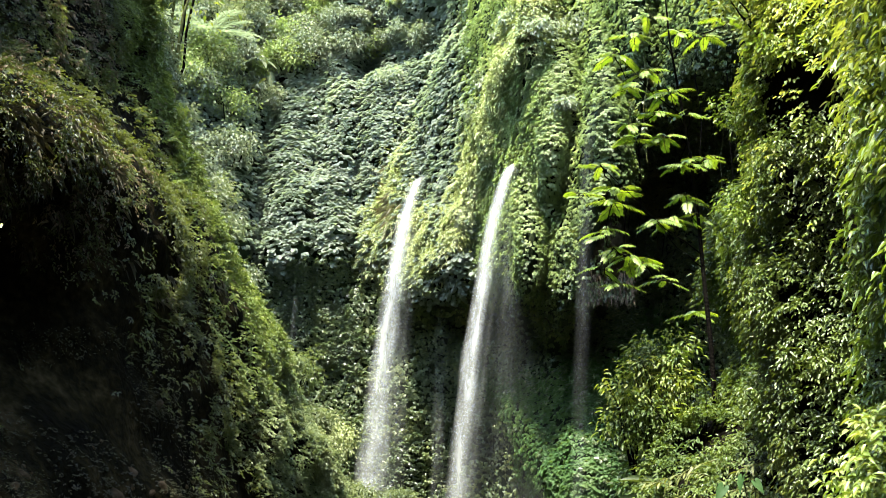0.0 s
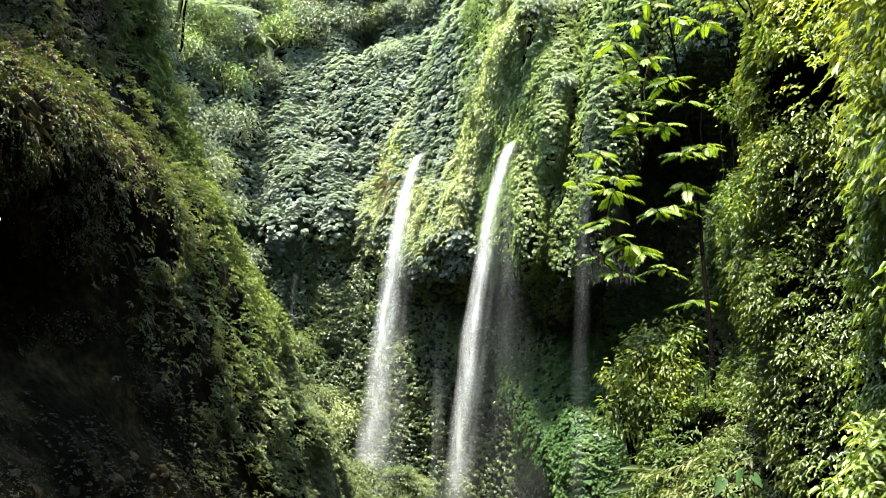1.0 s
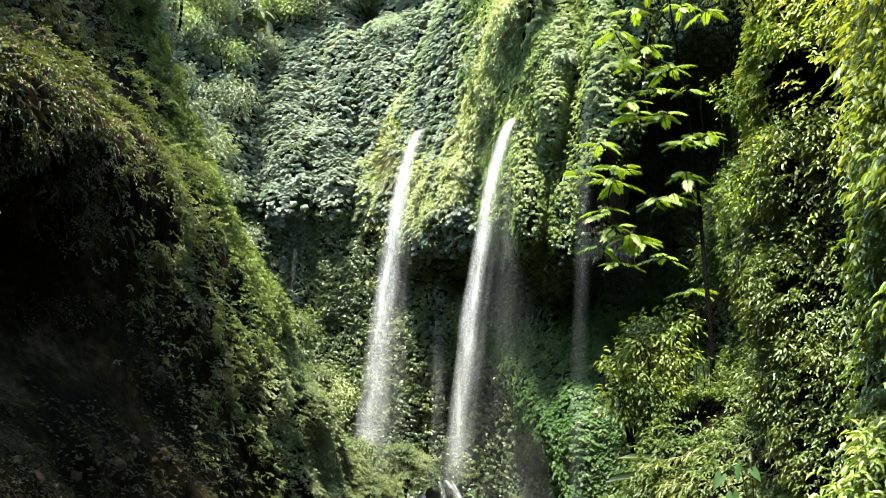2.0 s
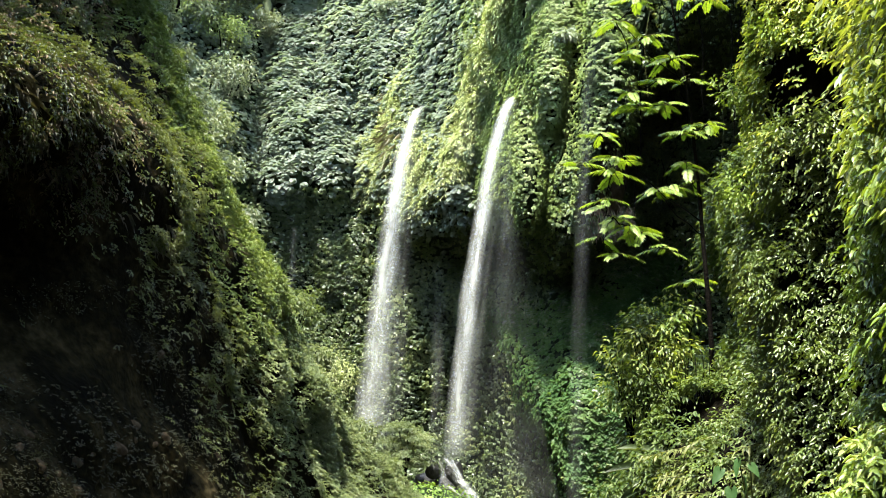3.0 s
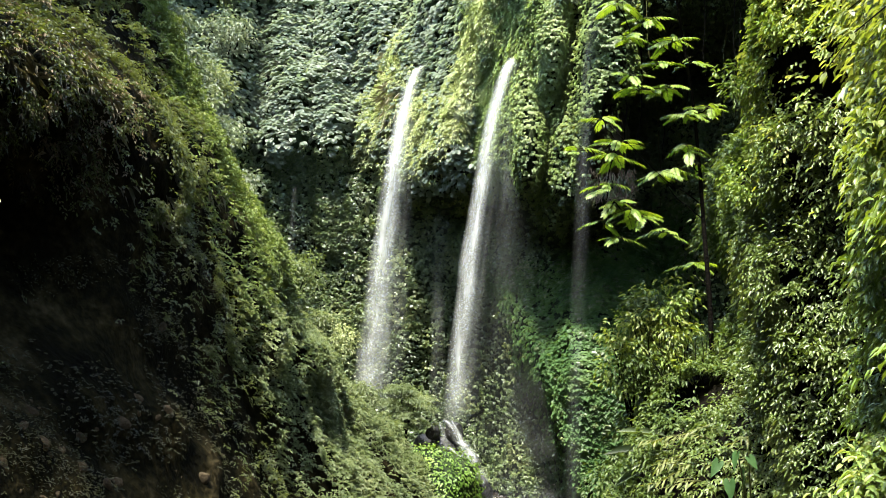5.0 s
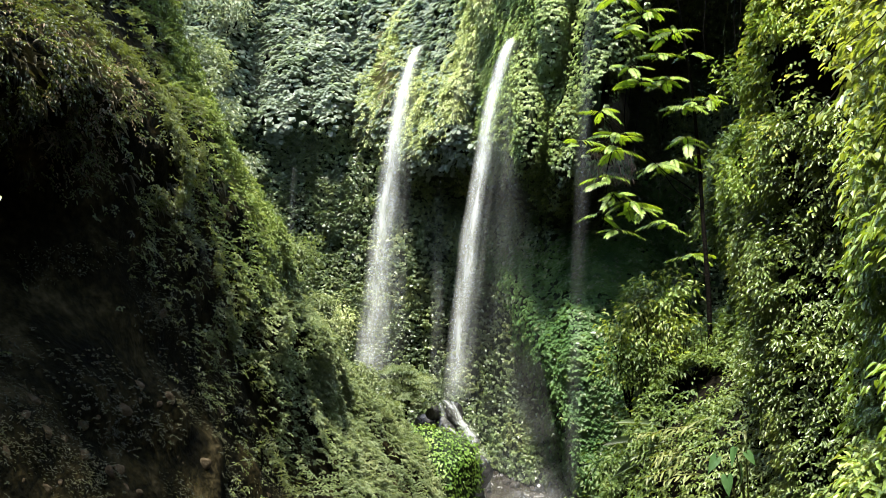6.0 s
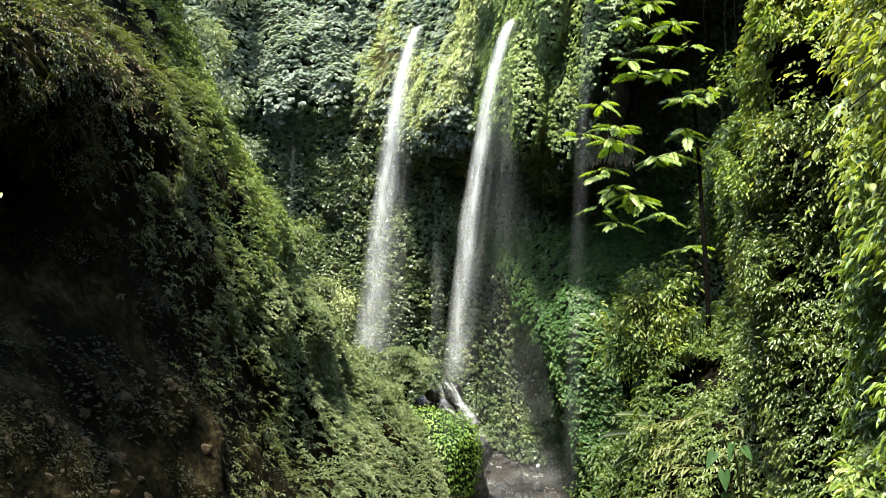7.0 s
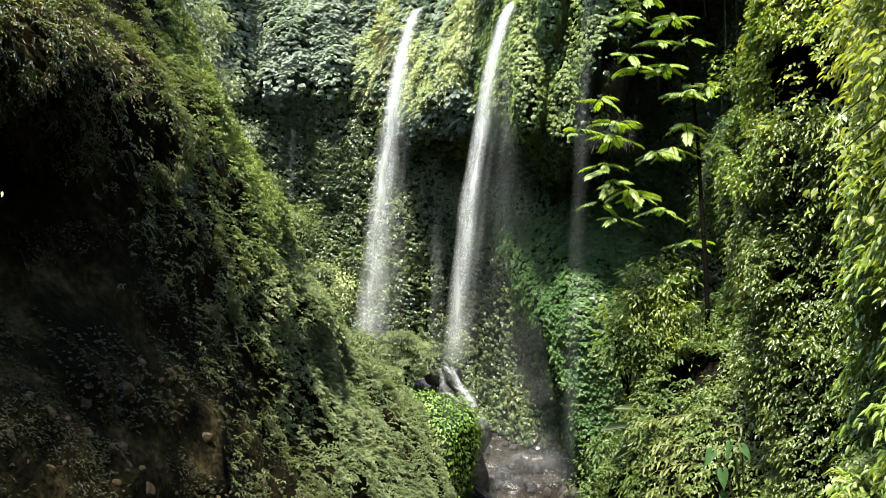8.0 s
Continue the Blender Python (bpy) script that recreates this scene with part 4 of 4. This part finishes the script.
# Bare brown rock below the last rib, fringed with dead grass.
M_OUTCROP = ground_material("brown_rock", [(0.25, (0.02, 0.016, 0.008)), (0.5, (0.05, 0.042, 0.022)), (0.8, (0.10, 0.085, 0.05))], scale=1.2, rough=0.85, bump=1.0, fine=5.0)
outcrop = new("rock_outcrop", boulder("rock_outcrop", (1.1, 2.8, 2.3), M_OUTCROP, 91, 4, False))
outcrop.location = (7.3, 52.6, 18.9)
tagged(outcrop, "bare brown rock face streaked with moss below the leaf curtain", "rock")
fringe = thing("dead_grass", (7.3, 50.2, 17.4), "fringe of dead grass hanging under the bare rock, shade put into its colours", "grass")
for k in range(5):
    n = 90
    p = np.stack([rng.uniform(-1.0, 1.0, n), rng.normal(-0.15, 0.15, n), rng.normal(-0.25 * k, 0.12, n)], -1)
    tip = -UP + jitter(n, 0.3) + np.array([0, -0.35, 0])
    part("tuft", leaves("tuft", p, np.tile([0.0, -1.0, 0.4], (n, 1)), tip, rng.uniform(0.2, 0.5, n), (L_BROWN, L_LOWER)[k % 2], ratio=0.1, fold=0.02, droop=0.1, rows=0), fringe)

# Tan stones lying bare in the spur's flank.
for k in range(90):
    y, z = rng.uniform(18.5, 30), rng.uniform(6.5, 13.3)
    if k < 6:
        TAN = [] if k == 0 else TAN
        TAN.append(boulder("stone", (0.8, 1, 0.9), M_DRYSTONE, 300 + k, 2, False))
    ob = new("stone", TAN[k % 6])
    x, y, z = on_left(y, z)
    s = 0.05 + 0.2 * rng.uniform() ** 2.5
    ob.location, ob.scale, ob.rotation_euler = (x - 0.55 * s, y, z), (s, s * 1.2, s * 0.95), (0.6 * math.sin(k), 0.6 * math.sin(k * 1.7), 1.2 * math.sin(k * 2.1))
    tagged(ob, "tan stone bedded in the bare earth slope", "rock", "stones in the slope")

# Roots and dead creepers under the dark overhang.
roots = thing("hanging_roots", (9.0, 47.0, 15.0), "brown roots and dead creepers hanging under the overhang", "roots")
for k in range(16):
    x, z1 = rng.uniform(7.2, 12.5), rng.uniform(17, 27)
    g = on_back(x, z1 + 3.0)
    top = np.array([g[0] - 9.0, g[1] - 47.0 + rng.uniform(-0.2, 0.6), z1 + 3.0 - 15.0])
    low = top + (rng.uniform(-0.3, 0.3), rng.uniform(-0.2, 0.2), -rng.uniform(3, 9))
    part("root", tube("root", bent(top, low, 0, 7, 0.10), 0.035, 0.012, M_BARK if k % 3 else M_STEM, 5), roots)


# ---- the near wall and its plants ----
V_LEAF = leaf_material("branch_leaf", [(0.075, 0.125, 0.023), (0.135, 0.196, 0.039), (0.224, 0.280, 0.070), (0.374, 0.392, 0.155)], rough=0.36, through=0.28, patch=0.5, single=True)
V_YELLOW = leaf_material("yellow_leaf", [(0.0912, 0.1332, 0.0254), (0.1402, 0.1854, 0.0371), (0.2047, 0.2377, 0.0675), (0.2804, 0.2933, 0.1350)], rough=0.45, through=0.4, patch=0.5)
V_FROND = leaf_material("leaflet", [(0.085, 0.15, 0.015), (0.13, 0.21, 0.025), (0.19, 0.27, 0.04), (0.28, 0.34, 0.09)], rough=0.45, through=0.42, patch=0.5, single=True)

def leafy(a, b):
    """Thick and thin places in the hanging leaves, with bare dark gaps."""
    return (0.02 + 0.98 * step(0.485, 0.57, fbm(a * 1.3, b * 1.5, 6.0, 3, 91))) * (1 - 0.95 * np.exp(-(((a - 11.15) / 0.5) ** 2)))


u, v = picked(10500, 5.2, 10.2, 11.6, 19.5, leafy)
sun_toned = v + 0.5 * rng.normal(0, 1, len(v)) > 16.9
sprigs("wall_leaves", right_cliff, u[~sun_toned], v[~sun_toned], (-1, -0.2, 0), 0.28, 9, 0.088, L_VINE, "leafy twigs hanging thickly on the near cliff", "foliage", lift=0.4, ratio=0.36, hang=0.4, rows=2, rise=0.5, out=0.6)
sprigs("sun_toned_leaves", right_cliff, u[sun_toned], v[sun_toned], (-1, -0.2, 0), 0.28, 8, 0.085, V_YELLOW, "yellow-green leaves high on the near cliff, sunlight put into their colour", "foliage", lift=0.45, ratio=0.42, hang=0.35, rows=2, rise=0.6, out=0.5)
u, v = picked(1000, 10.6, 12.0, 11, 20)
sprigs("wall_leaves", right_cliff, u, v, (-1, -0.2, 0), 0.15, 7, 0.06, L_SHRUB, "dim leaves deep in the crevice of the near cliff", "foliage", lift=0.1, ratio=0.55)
u, v = picked(19000, 12.0, 15.8, 11.5, 20.8, lambda a, b: leafy(a, b) * (0.25 + 0.75 * np.maximum(step(13.7, 14.7, b), 0.7 * step(14.2, 13.2, a))))
sun_toned = v + 0.5 * rng.normal(0, 1, len(v)) > 17.2
sprigs("wall_leaves", right_cliff, u[~sun_toned], v[~sun_toned], (-1, -0.2, 0), 0.17, 8, 0.052, L_SHRUB, "small glossy leaves over the bend of the near cliff", "foliage", lift=0.4, ratio=0.5, hang=0.5, rows=3, rise=0.6)
sprigs("sun_toned_leaves", right_cliff, u[sun_toned], v[sun_toned], (-1, -0.2, 0), 0.18, 8, 0.06, L_FRESH, "fresh green leaves high on the bend of the near cliff, sunlight put into their colour", "foliage", lift=0.4, ratio=0.5, hang=0.4, rows=3, rise=0.6)
u, v = picked(2400, 12.2, 14.3, 11.0, 14.0, lambda a, b: step(0.4, 0.55, fbm(a * 1.4, b * 1.4, 1.0, 3, 94)) * step(14.2, 13.6, b))
sprigs("wall_leaves", right_cliff, u, v, (-1, -0.3, 0.3), 0.2, 8, 0.06, L_SHRUB, "dark green leaves low on the near cliff", "foliage", lift=0.3, ratio=0.42, hang=0.5, rows=2, rise=0.6)
u, v = picked(24000, 15.6, 22.0, 8.5, 18.2, lambda a, b: (0.05 + 0.95 * step(0.47, 0.59, fbm(a * 1.1, b * 1.2, 2.0, 3, 93))) * (0.45 + 0.55 * step(16.2, 17.2, a)))
sprigs("ledge_leaves", right_cliff, u, v, (-1, -0.4, 0.5), 0.24, 8, 0.08, L_LEDGE, "yellow-green scrub over the ledge of the near cliff", "foliage", lift=0.5, ratio=0.42, hang=0.4, rows=2, rise=0.9)

BROAD = leaves("leaf", np.zeros((1, 3)), UP[None], np.array([[1.0, 0, 0]]), np.ones(1), V_YELLOW, ratio=0.48, fold=0.07, droop=0.2, rows=2)
VINE_LEAF = leaves("leaf", np.zeros((1, 3)), UP[None], np.array([[1.0, 0, 0]]), np.ones(1), V_LEAF, ratio=0.36, fold=0.08, droop=0.22, rows=2)


def hanging_branch(seed, length, count, leaf):
    """A branch that reaches out along +x and droops, with two rows of long leaves."""
    r = np.random.default_rng(seed)
    ob = thing("hanging_branch", (0, 0, 0), "leafy branch drooping from the near cliff", "branch", "hanging branches")
    t = np.linspace(0, 1, 7)
    wob = r.uniform(-0.15, 0.15)
    line = np.stack([length * t * (1 - 0.25 * t), wob * length * t**2, length * (0.28 * t - 0.75 * t**2)], -1)
    line[0] -= (0.25, 0, 0)
    part("stem", tube("stem", line, 0.008, 0.003, M_STEM, 5), ob)
    for k in range(count):
        a = 0.25 + 0.75 * (k + 0.5) / count
        at = [float(np.interp(a, t, line[:, j])) for j in range(3)]
        turn = (1 if k % 2 else -1) * r.uniform(25, 70) if k < count - 1 else 0
        lf = part("leaf", VINE_LEAF, ob, m=pose(*at, r.uniform(-30, 30), r.uniform(5, 48), turn))
        lf.scale = [leaf * r.uniform(0.7, 1.25) * (0.8 + 0.3 * math.sin(a * 3))] * 3
    return ob


KINDS = [hanging_branch(400 + k, 0.44 + 0.06 * (k % 4), 17 + k % 4, 0.078 + 0.01 * (k % 3)) for k in range(8)]
k = 0
for ob in KINDS * 13:
    a, b = picked(60, 6.2, 9.7, 12.3, 18.9, leafy)
    y, z = a[0], b[0]
    x, y, z = on_right(y, z)
    m = pose(x - 0.05, y, z, rng.uniform(-12, 12), rng.uniform(-15, 20), 190 + rng.uniform(-50, 55)) @ Matrix.Diagonal((*[rng.uniform(0.8, 1.25)] * 3, 1))
    if k < len(KINDS):
        ob.matrix_basis = m
    else:
        copy_thing(ob, m)
    k += 1

# Shrubs at the bend and on the ledge.
for y, z, r, mat in ((12.4, 16.8, 0.42, L_SHRUB), (12.6, 15.6, 0.40, L_SHRUB), (12.4, 17.9, 0.40, L_VINE), (13.2, 18.6, 0.5, V_YELLOW), (13.6, 19.4, 0.55, V_YELLOW), (12.7, 19.2, 0.5, V_YELLOW), (13.8, 17.4, 0.42, L_VINE),
                     (13.5, 16.2, 0.42, L_VINE), (13.9, 15.0, 0.40, L_SHRUB), (12.4, 14.4, 0.42, L_SHRUB), (13.4, 14.0, 0.36, L_SHRUB), (12.7, 12.4, 0.40, L_SHRUB)):
    shrub("shrub", on_right(y, z), r, r * 1.3, "glossy green shrub hanging on the bend of the near cliff", mat, lean=(-0.45, -0.1, -0.2), leaf=0.055, ratio=0.48, bunches=26, per=26, stems=4, trunk=0.012, group="shrubs on the bend", rows=3)
for x, y, z, r in ((2.85, 17.4, 13.6, 0.45), (3.0, 17.8, 14.4, 0.42), (2.95, 17.5, 12.6, 0.55), (3.4, 16.0, 12.4, 0.45), (2.65, 17.6, 11.8, 0.6), (2.35, 17.8, 10.8, 0.6), (4.2, 15.4, 14.3, 0.35), (2.9, 16.6, 11.4, 0.5), (3.45, 15.6, 13.0, 0.35)):
    shrub("shrub", (x + 0.3, y, z - r * 0.9), r, r * 1.7, "yellow-green shrub with thin bare stems on the ledge", L_LEDGE, lean=(-0.15, 0, 0), leaf=0.085, ratio=0.42, bunches=36, per=24, stems=8, trunk=0.014, group="shrubs on the ledge", rows=2)


for x, y, z, r, h, mat in ((3.3, 17.6, 13.2, 0.5, 1.5, V_YELLOW), (2.95, 17.8, 12.9, 0.42, 1.5, L_FRESH), (3.75, 17.8, 13.4, 0.45, 1.7, L_FRESH), (3.55, 17.4, 13.2, 0.36, 0.9, L_FRESH)):
    shrub("shrub", (x, y, z), r, h, "yellow-green shrub with long stems beside the young tree, sunlight put into its colour", mat, lean=(-0.15, -0.1, 0), leaf=0.09, ratio=0.4, bunches=24, per=18, stems=9, trunk=0.014, group="sunlit shrubs beside the tree", rows=2)
shrub("bush", (3.75, 17.0, 12.9), 0.65, 1.5, "thin dark bare-stemmed bush beside the young tree", L_LEDGE, lean=(-0.2, 0, 0), leaf=0.075, ratio=0.42, bunches=16, per=9, stems=16, trunk=0.013, rows=2)

for x, y, z in ((3.55, 15.4, 13.35), (3.85, 15.1, 13.5), (3.4, 15.9, 13.15), (3.95, 15.9, 13.4)):
    shrub("shrub", (x + 0.2, y, z - 0.3), 0.3, 0.5, "low dark green shrub under the young tree", L_SHRUB, leaf=0.06, ratio=0.45, bunches=18, per=18, stems=5, trunk=0.01, group="shrubs under the tree", rows=2)

# Pale narrow leaves on canes in front of the dark gap under the tree.
L_LANCE = leaf_material("lance_leaf", [(0.0648, 0.0846, 0.0225), (0.1098, 0.1296, 0.0387), (0.1620, 0.1818, 0.0648), (0.2205, 0.2331, 0.1035)], rough=0.5, through=0.3, patch=0.5, single=True, gloss=0.3)
LANCE = leaves("leaf", np.zeros((1, 3)), UP[None], np.array([[1.0, 0, 0]]), np.ones(1), L_LANCE, ratio=0.22, fold=0.05, droop=0.2, rows=2)
for k in range(14):
    y, z = rng.uniform(13.0, 15.6), rng.uniform(11.9, 13.4)
    x, y, z = on_right(y, z)
    ob = thing("cane", (x, y, z), "bent cane with pale narrow leaves on the near cliff", "branch", "pale canes")
    end = np.array([-0.75 * rng.uniform(0.7, 1.2), rng.uniform(-0.5, 0.1), rng.uniform(-0.15, 0.35)])
    line = bent((0.2, 0, -0.1), end, -0.15, 8, 0.012)
    part("stem", tube("stem", line, 0.011, 0.004, M_STEM, 5), ob)
    for j in range(15):
        f = 0.3 + 0.7 * j / 14
        at = [float(np.interp(f, np.linspace(0, 1, 8), line[:, i])) for i in range(3)]
        lf = part("leaf", LANCE, ob, m=pose(*at, rng.uniform(-35, 35), rng.uniform(0, 45), 185 + (55 if j % 2 else -55) * rng.uniform(0.3, 1.3)))
        lf.scale = [rng.uniform(0.11, 0.17)] * 3

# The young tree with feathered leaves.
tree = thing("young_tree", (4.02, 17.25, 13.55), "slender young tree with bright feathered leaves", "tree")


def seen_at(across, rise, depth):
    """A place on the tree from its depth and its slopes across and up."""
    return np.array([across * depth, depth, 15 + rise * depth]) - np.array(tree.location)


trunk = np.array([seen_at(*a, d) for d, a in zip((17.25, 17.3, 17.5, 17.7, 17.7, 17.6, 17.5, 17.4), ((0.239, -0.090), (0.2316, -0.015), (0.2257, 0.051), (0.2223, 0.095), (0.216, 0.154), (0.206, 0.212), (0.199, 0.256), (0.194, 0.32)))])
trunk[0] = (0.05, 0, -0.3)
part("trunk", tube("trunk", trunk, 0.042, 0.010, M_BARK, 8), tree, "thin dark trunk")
LEAFLET = leaves("leaflet", np.zeros((1, 3)), UP[None], np.array([[1.0, 0, 0]]), np.ones(1), V_FROND, ratio=0.32, fold=0.06, droop=0.15, rows=2)


def feather(parent, at, length, turn, dip, pairs, seed):
    """One leaf: an arching rib with pairs of leaflets."""
    r = np.random.default_rng(seed)
    t = np.linspace(0, 1, 6)
    rib = np.stack([t * length, 0 * t, length * (0.12 * t - 0.30 * t**2)], -1)
    ob = part("frond", tube("frond", rib, 0.005, 0.002, M_STEM, 4), parent, m=pose(*at, r.uniform(-25, 25), dip, turn))
    for k in range(pairs):
        a = 0.22 + 0.78 * k / (pairs - 1)
        z = length * (0.12 * a - 0.30 * a * a)
        for s in (1, -1):
            lf = part("leaflet", LEAFLET, ob, m=pose(a * length, 0, z, s * r.uniform(-5, 20), 12 + 14 * a + r.uniform(-6, 8), s * (68 - 38 * a)))
            lf.scale = [length * 0.27 * (0.62 + 0.5 * math.sin(0.35 + a * 2.5)) * r.uniform(0.9, 1.1)] * 3
    return ob


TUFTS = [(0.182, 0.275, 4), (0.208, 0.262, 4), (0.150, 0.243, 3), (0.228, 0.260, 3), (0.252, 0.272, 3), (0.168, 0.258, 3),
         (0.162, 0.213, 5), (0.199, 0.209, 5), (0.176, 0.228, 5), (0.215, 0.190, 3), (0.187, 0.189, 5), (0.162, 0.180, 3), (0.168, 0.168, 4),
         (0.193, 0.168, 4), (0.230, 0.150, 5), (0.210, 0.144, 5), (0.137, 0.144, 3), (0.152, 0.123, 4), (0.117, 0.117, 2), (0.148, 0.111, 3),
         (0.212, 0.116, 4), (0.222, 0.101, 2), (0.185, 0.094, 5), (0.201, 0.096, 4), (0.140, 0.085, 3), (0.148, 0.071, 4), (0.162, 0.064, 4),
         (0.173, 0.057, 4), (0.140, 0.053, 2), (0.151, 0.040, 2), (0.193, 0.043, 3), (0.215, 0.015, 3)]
FORKS = []
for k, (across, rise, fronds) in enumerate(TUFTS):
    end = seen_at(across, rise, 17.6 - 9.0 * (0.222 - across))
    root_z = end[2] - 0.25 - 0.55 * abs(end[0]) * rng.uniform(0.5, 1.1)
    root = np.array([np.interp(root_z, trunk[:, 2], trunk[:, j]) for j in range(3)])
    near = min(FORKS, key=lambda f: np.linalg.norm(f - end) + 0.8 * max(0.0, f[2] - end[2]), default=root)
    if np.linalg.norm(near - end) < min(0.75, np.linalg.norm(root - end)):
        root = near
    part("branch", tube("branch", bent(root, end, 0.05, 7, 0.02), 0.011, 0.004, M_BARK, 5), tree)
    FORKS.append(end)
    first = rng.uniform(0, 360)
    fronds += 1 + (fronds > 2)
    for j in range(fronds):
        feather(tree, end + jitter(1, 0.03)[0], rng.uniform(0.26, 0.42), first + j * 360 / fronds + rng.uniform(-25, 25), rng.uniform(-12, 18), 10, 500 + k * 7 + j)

# Broad heart leaves and a strap-leaved plant low on the wall.
L_TARO = leaf_material("heart_leaf", [(0.028, 0.072, 0.019), (0.040, 0.093, 0.025), (0.056, 0.115, 0.038)], rough=0.6, through=0.3, single=True, gloss=0.25)


def heart_leaf():
    """A heart-shaped blade along +x: lobes behind the stalk, a drawn-out tip, folded a little along its rib."""
    half = np.array([(0.10, 0.0), (-0.04, 0.10), (-0.10, 0.22), (-0.04, 0.34), (0.10, 0.41), (0.28, 0.40), (0.46, 0.33), (0.64, 0.23), (0.80, 0.12), (0.92, 0.04), (1.0, 0.0)])
    edge = np.concatenate([half, half[-2:0:-1] * (1, -1)])
    z = 0.16 * np.abs(edge[:, 1]) - 0.16 * np.clip(edge[:, 0], 0, 1) ** 2 + 0.02 * np.sin(edge[:, 0] * 17)
    edge = np.column_stack([edge, z])
    rib = np.column_stack([np.linspace(0.12, 0.85, 5), np.zeros(5), -0.16 * np.linspace(0.12, 0.85, 5) ** 2 - 0.02])
    k = len(edge)
    near = [int(np.argmin(np.abs(rib[:, 0] - e[0]))) for e in edge]
    faces = []
    for i in range(k):
        j = (i + 1) % k
        faces.append((i, j, k + near[i]))
        if near[i] != near[j]:
            faces.append((j, k + near[j], k + near[i]))
    return mesh_from("leaf", np.concatenate([edge, rib]), np.array(faces), L_TARO, True)


HEART = heart_leaf()
taro = thing("heart_leaf_plant", (3.6, 13.3, 12.2), "plant with large blue-green heart-shaped leaves", "plant")
for dx, dy, dz, turn, dip, s in ((-0.30, -0.45, 1.20, 225, 62, 0.25), (-0.48, -0.35, 1.08, 215, 50, 0.25), (-0.26, -0.5, 1.02, 300, 70, 0.24), (-0.40, -0.5, 0.90, 265, 66, 0.27), (-0.36, -0.45, 0.62, 235, 55, 0.22), (-0.16, -0.4, 1.14, 320, 48, 0.20)):
    part("stalk", tube("stalk", bent((0, 0, 0), (dx, dy, dz), -0.05, 6), 0.012, 0.007, M_STEM, 5), taro)
    lf = part("leaf", HEART, taro, m=pose(dx, dy, dz, rng.choice((-1, 1)) * rng.uniform(20, 45), dip, turn))
    lf.scale = (s * 0.9, s * 0.6, s * 0.9)
L_STRAP = leaf_material("strap_leaf", [(0.033, 0.056, 0.020), (0.050, 0.076, 0.029), (0.072, 0.100, 0.040)], rough=0.5, through=0.25, single=True)
strap = thing("strap_leaf_plant", (3.25, 16.6, 12.5), "plant with long pale arching strap leaves", "plant")
STRAP = leaves("leaf", np.zeros((1, 3)), UP[None], np.array([[1.0, 0, 0]]), np.ones(1), L_STRAP, ratio=0.15, fold=0.05, droop=0.3, rows=3)
for dz, roll, dip, turn, size in ((0.30, -40, -18, 190, 0.72), (0.14, -45, -2, 178, 0.9), (0.02, -50, 22, 186, 0.85), (0.10, -30, 10, 205, 0.6)):
    lf = part("leaf", STRAP, strap, m=pose(0, 0, dz, roll, dip, turn))
    lf.scale = [size] * 3

# Yellow branches at the top of the wall, sunlight put into their colour.
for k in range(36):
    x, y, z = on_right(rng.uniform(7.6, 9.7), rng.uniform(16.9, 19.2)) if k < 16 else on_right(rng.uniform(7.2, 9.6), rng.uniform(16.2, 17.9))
    ob = thing("hanging_branch", (x, y, z), "branch of large yellow-green leaves, sunlight put into their colour", "branch", "yellow branches")
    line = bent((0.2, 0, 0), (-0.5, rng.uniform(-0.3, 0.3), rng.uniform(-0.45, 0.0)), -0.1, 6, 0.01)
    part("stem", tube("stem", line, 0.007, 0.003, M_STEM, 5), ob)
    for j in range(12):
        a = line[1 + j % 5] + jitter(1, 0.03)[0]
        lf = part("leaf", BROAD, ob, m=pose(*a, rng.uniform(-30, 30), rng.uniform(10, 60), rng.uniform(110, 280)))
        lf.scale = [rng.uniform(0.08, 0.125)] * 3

# Yellow ferns under the top of the wall.
for y, z, k0 in ((10.1, 17.9, 0), (9.7, 18.5, 10), (10.3, 18.8, 20)):
    g = on_right(y, z)
    ob = thing("fern", (g[0] - 0.1, g[1], g[2]), "yellow-green fern hanging from the near cliff", "fern", "yellow ferns")
    for k in range(7):
        me, rib = pinnate("frond", 0.7, 16, 0.15, V_YELLOW, arch=0.5, ratio=0.22, angle=1.0)
        part("frond", me, ob, m=pose(-0.05 * k, 0, 0.06 * k, rng.uniform(-20, 20), rng.uniform(5, 50), 200 + rng.uniform(-60, 60)))

# Thin branches that reach in close by, and the twig across the gorge.
def reaching(at, ends, leaf, label, mat, r0=0.012):
    ob = thing("branch", at, label, "branch")
    for end in ends:
        line = bent((0, 0, 0), end, -0.08, 8, 0.012)
        part("twig", tube("twig", line, r0, r0 * 0.3, M_BARK, 5), ob)
        tips = line[3:]
        for c in tips:
            for _ in range(3):
                lf = part("leaf", VINE_LEAF if mat is None else mat, ob, m=pose(*(c + jitter(1, 0.015)[0]), rng.uniform(-30, 30), rng.uniform(10, 60), rng.uniform(120, 300)))
                lf.scale = [leaf * rng.uniform(0.7, 1.2)] * 3
    return ob


YLEAF = leaves("leaf", np.zeros((1, 3)), UP[None], np.array([[1.0, 0, 0]]), np.ones(1), V_YELLOW, ratio=0.5, fold=0.05, droop=0.15, rows=2)
reaching((2.45, 4.6, 17.6), [(-0.95, 0.0, -0.85), (-0.75, 0.3, -0.55), (-0.85, -0.3, -0.35), (-0.55, 0.5, -1.0)], 0.062, "twig with thin yellow-green leaves hanging close by", YLEAF, 0.007)
reaching((-8.6, 14.2, 16.6), [(3.35, -0.5, -0.35), (3.2, -0.3, -0.15), (3.0, -0.2, -0.55)], 0.09, "leafy twig reaching from the dark spur", None, 0.014)
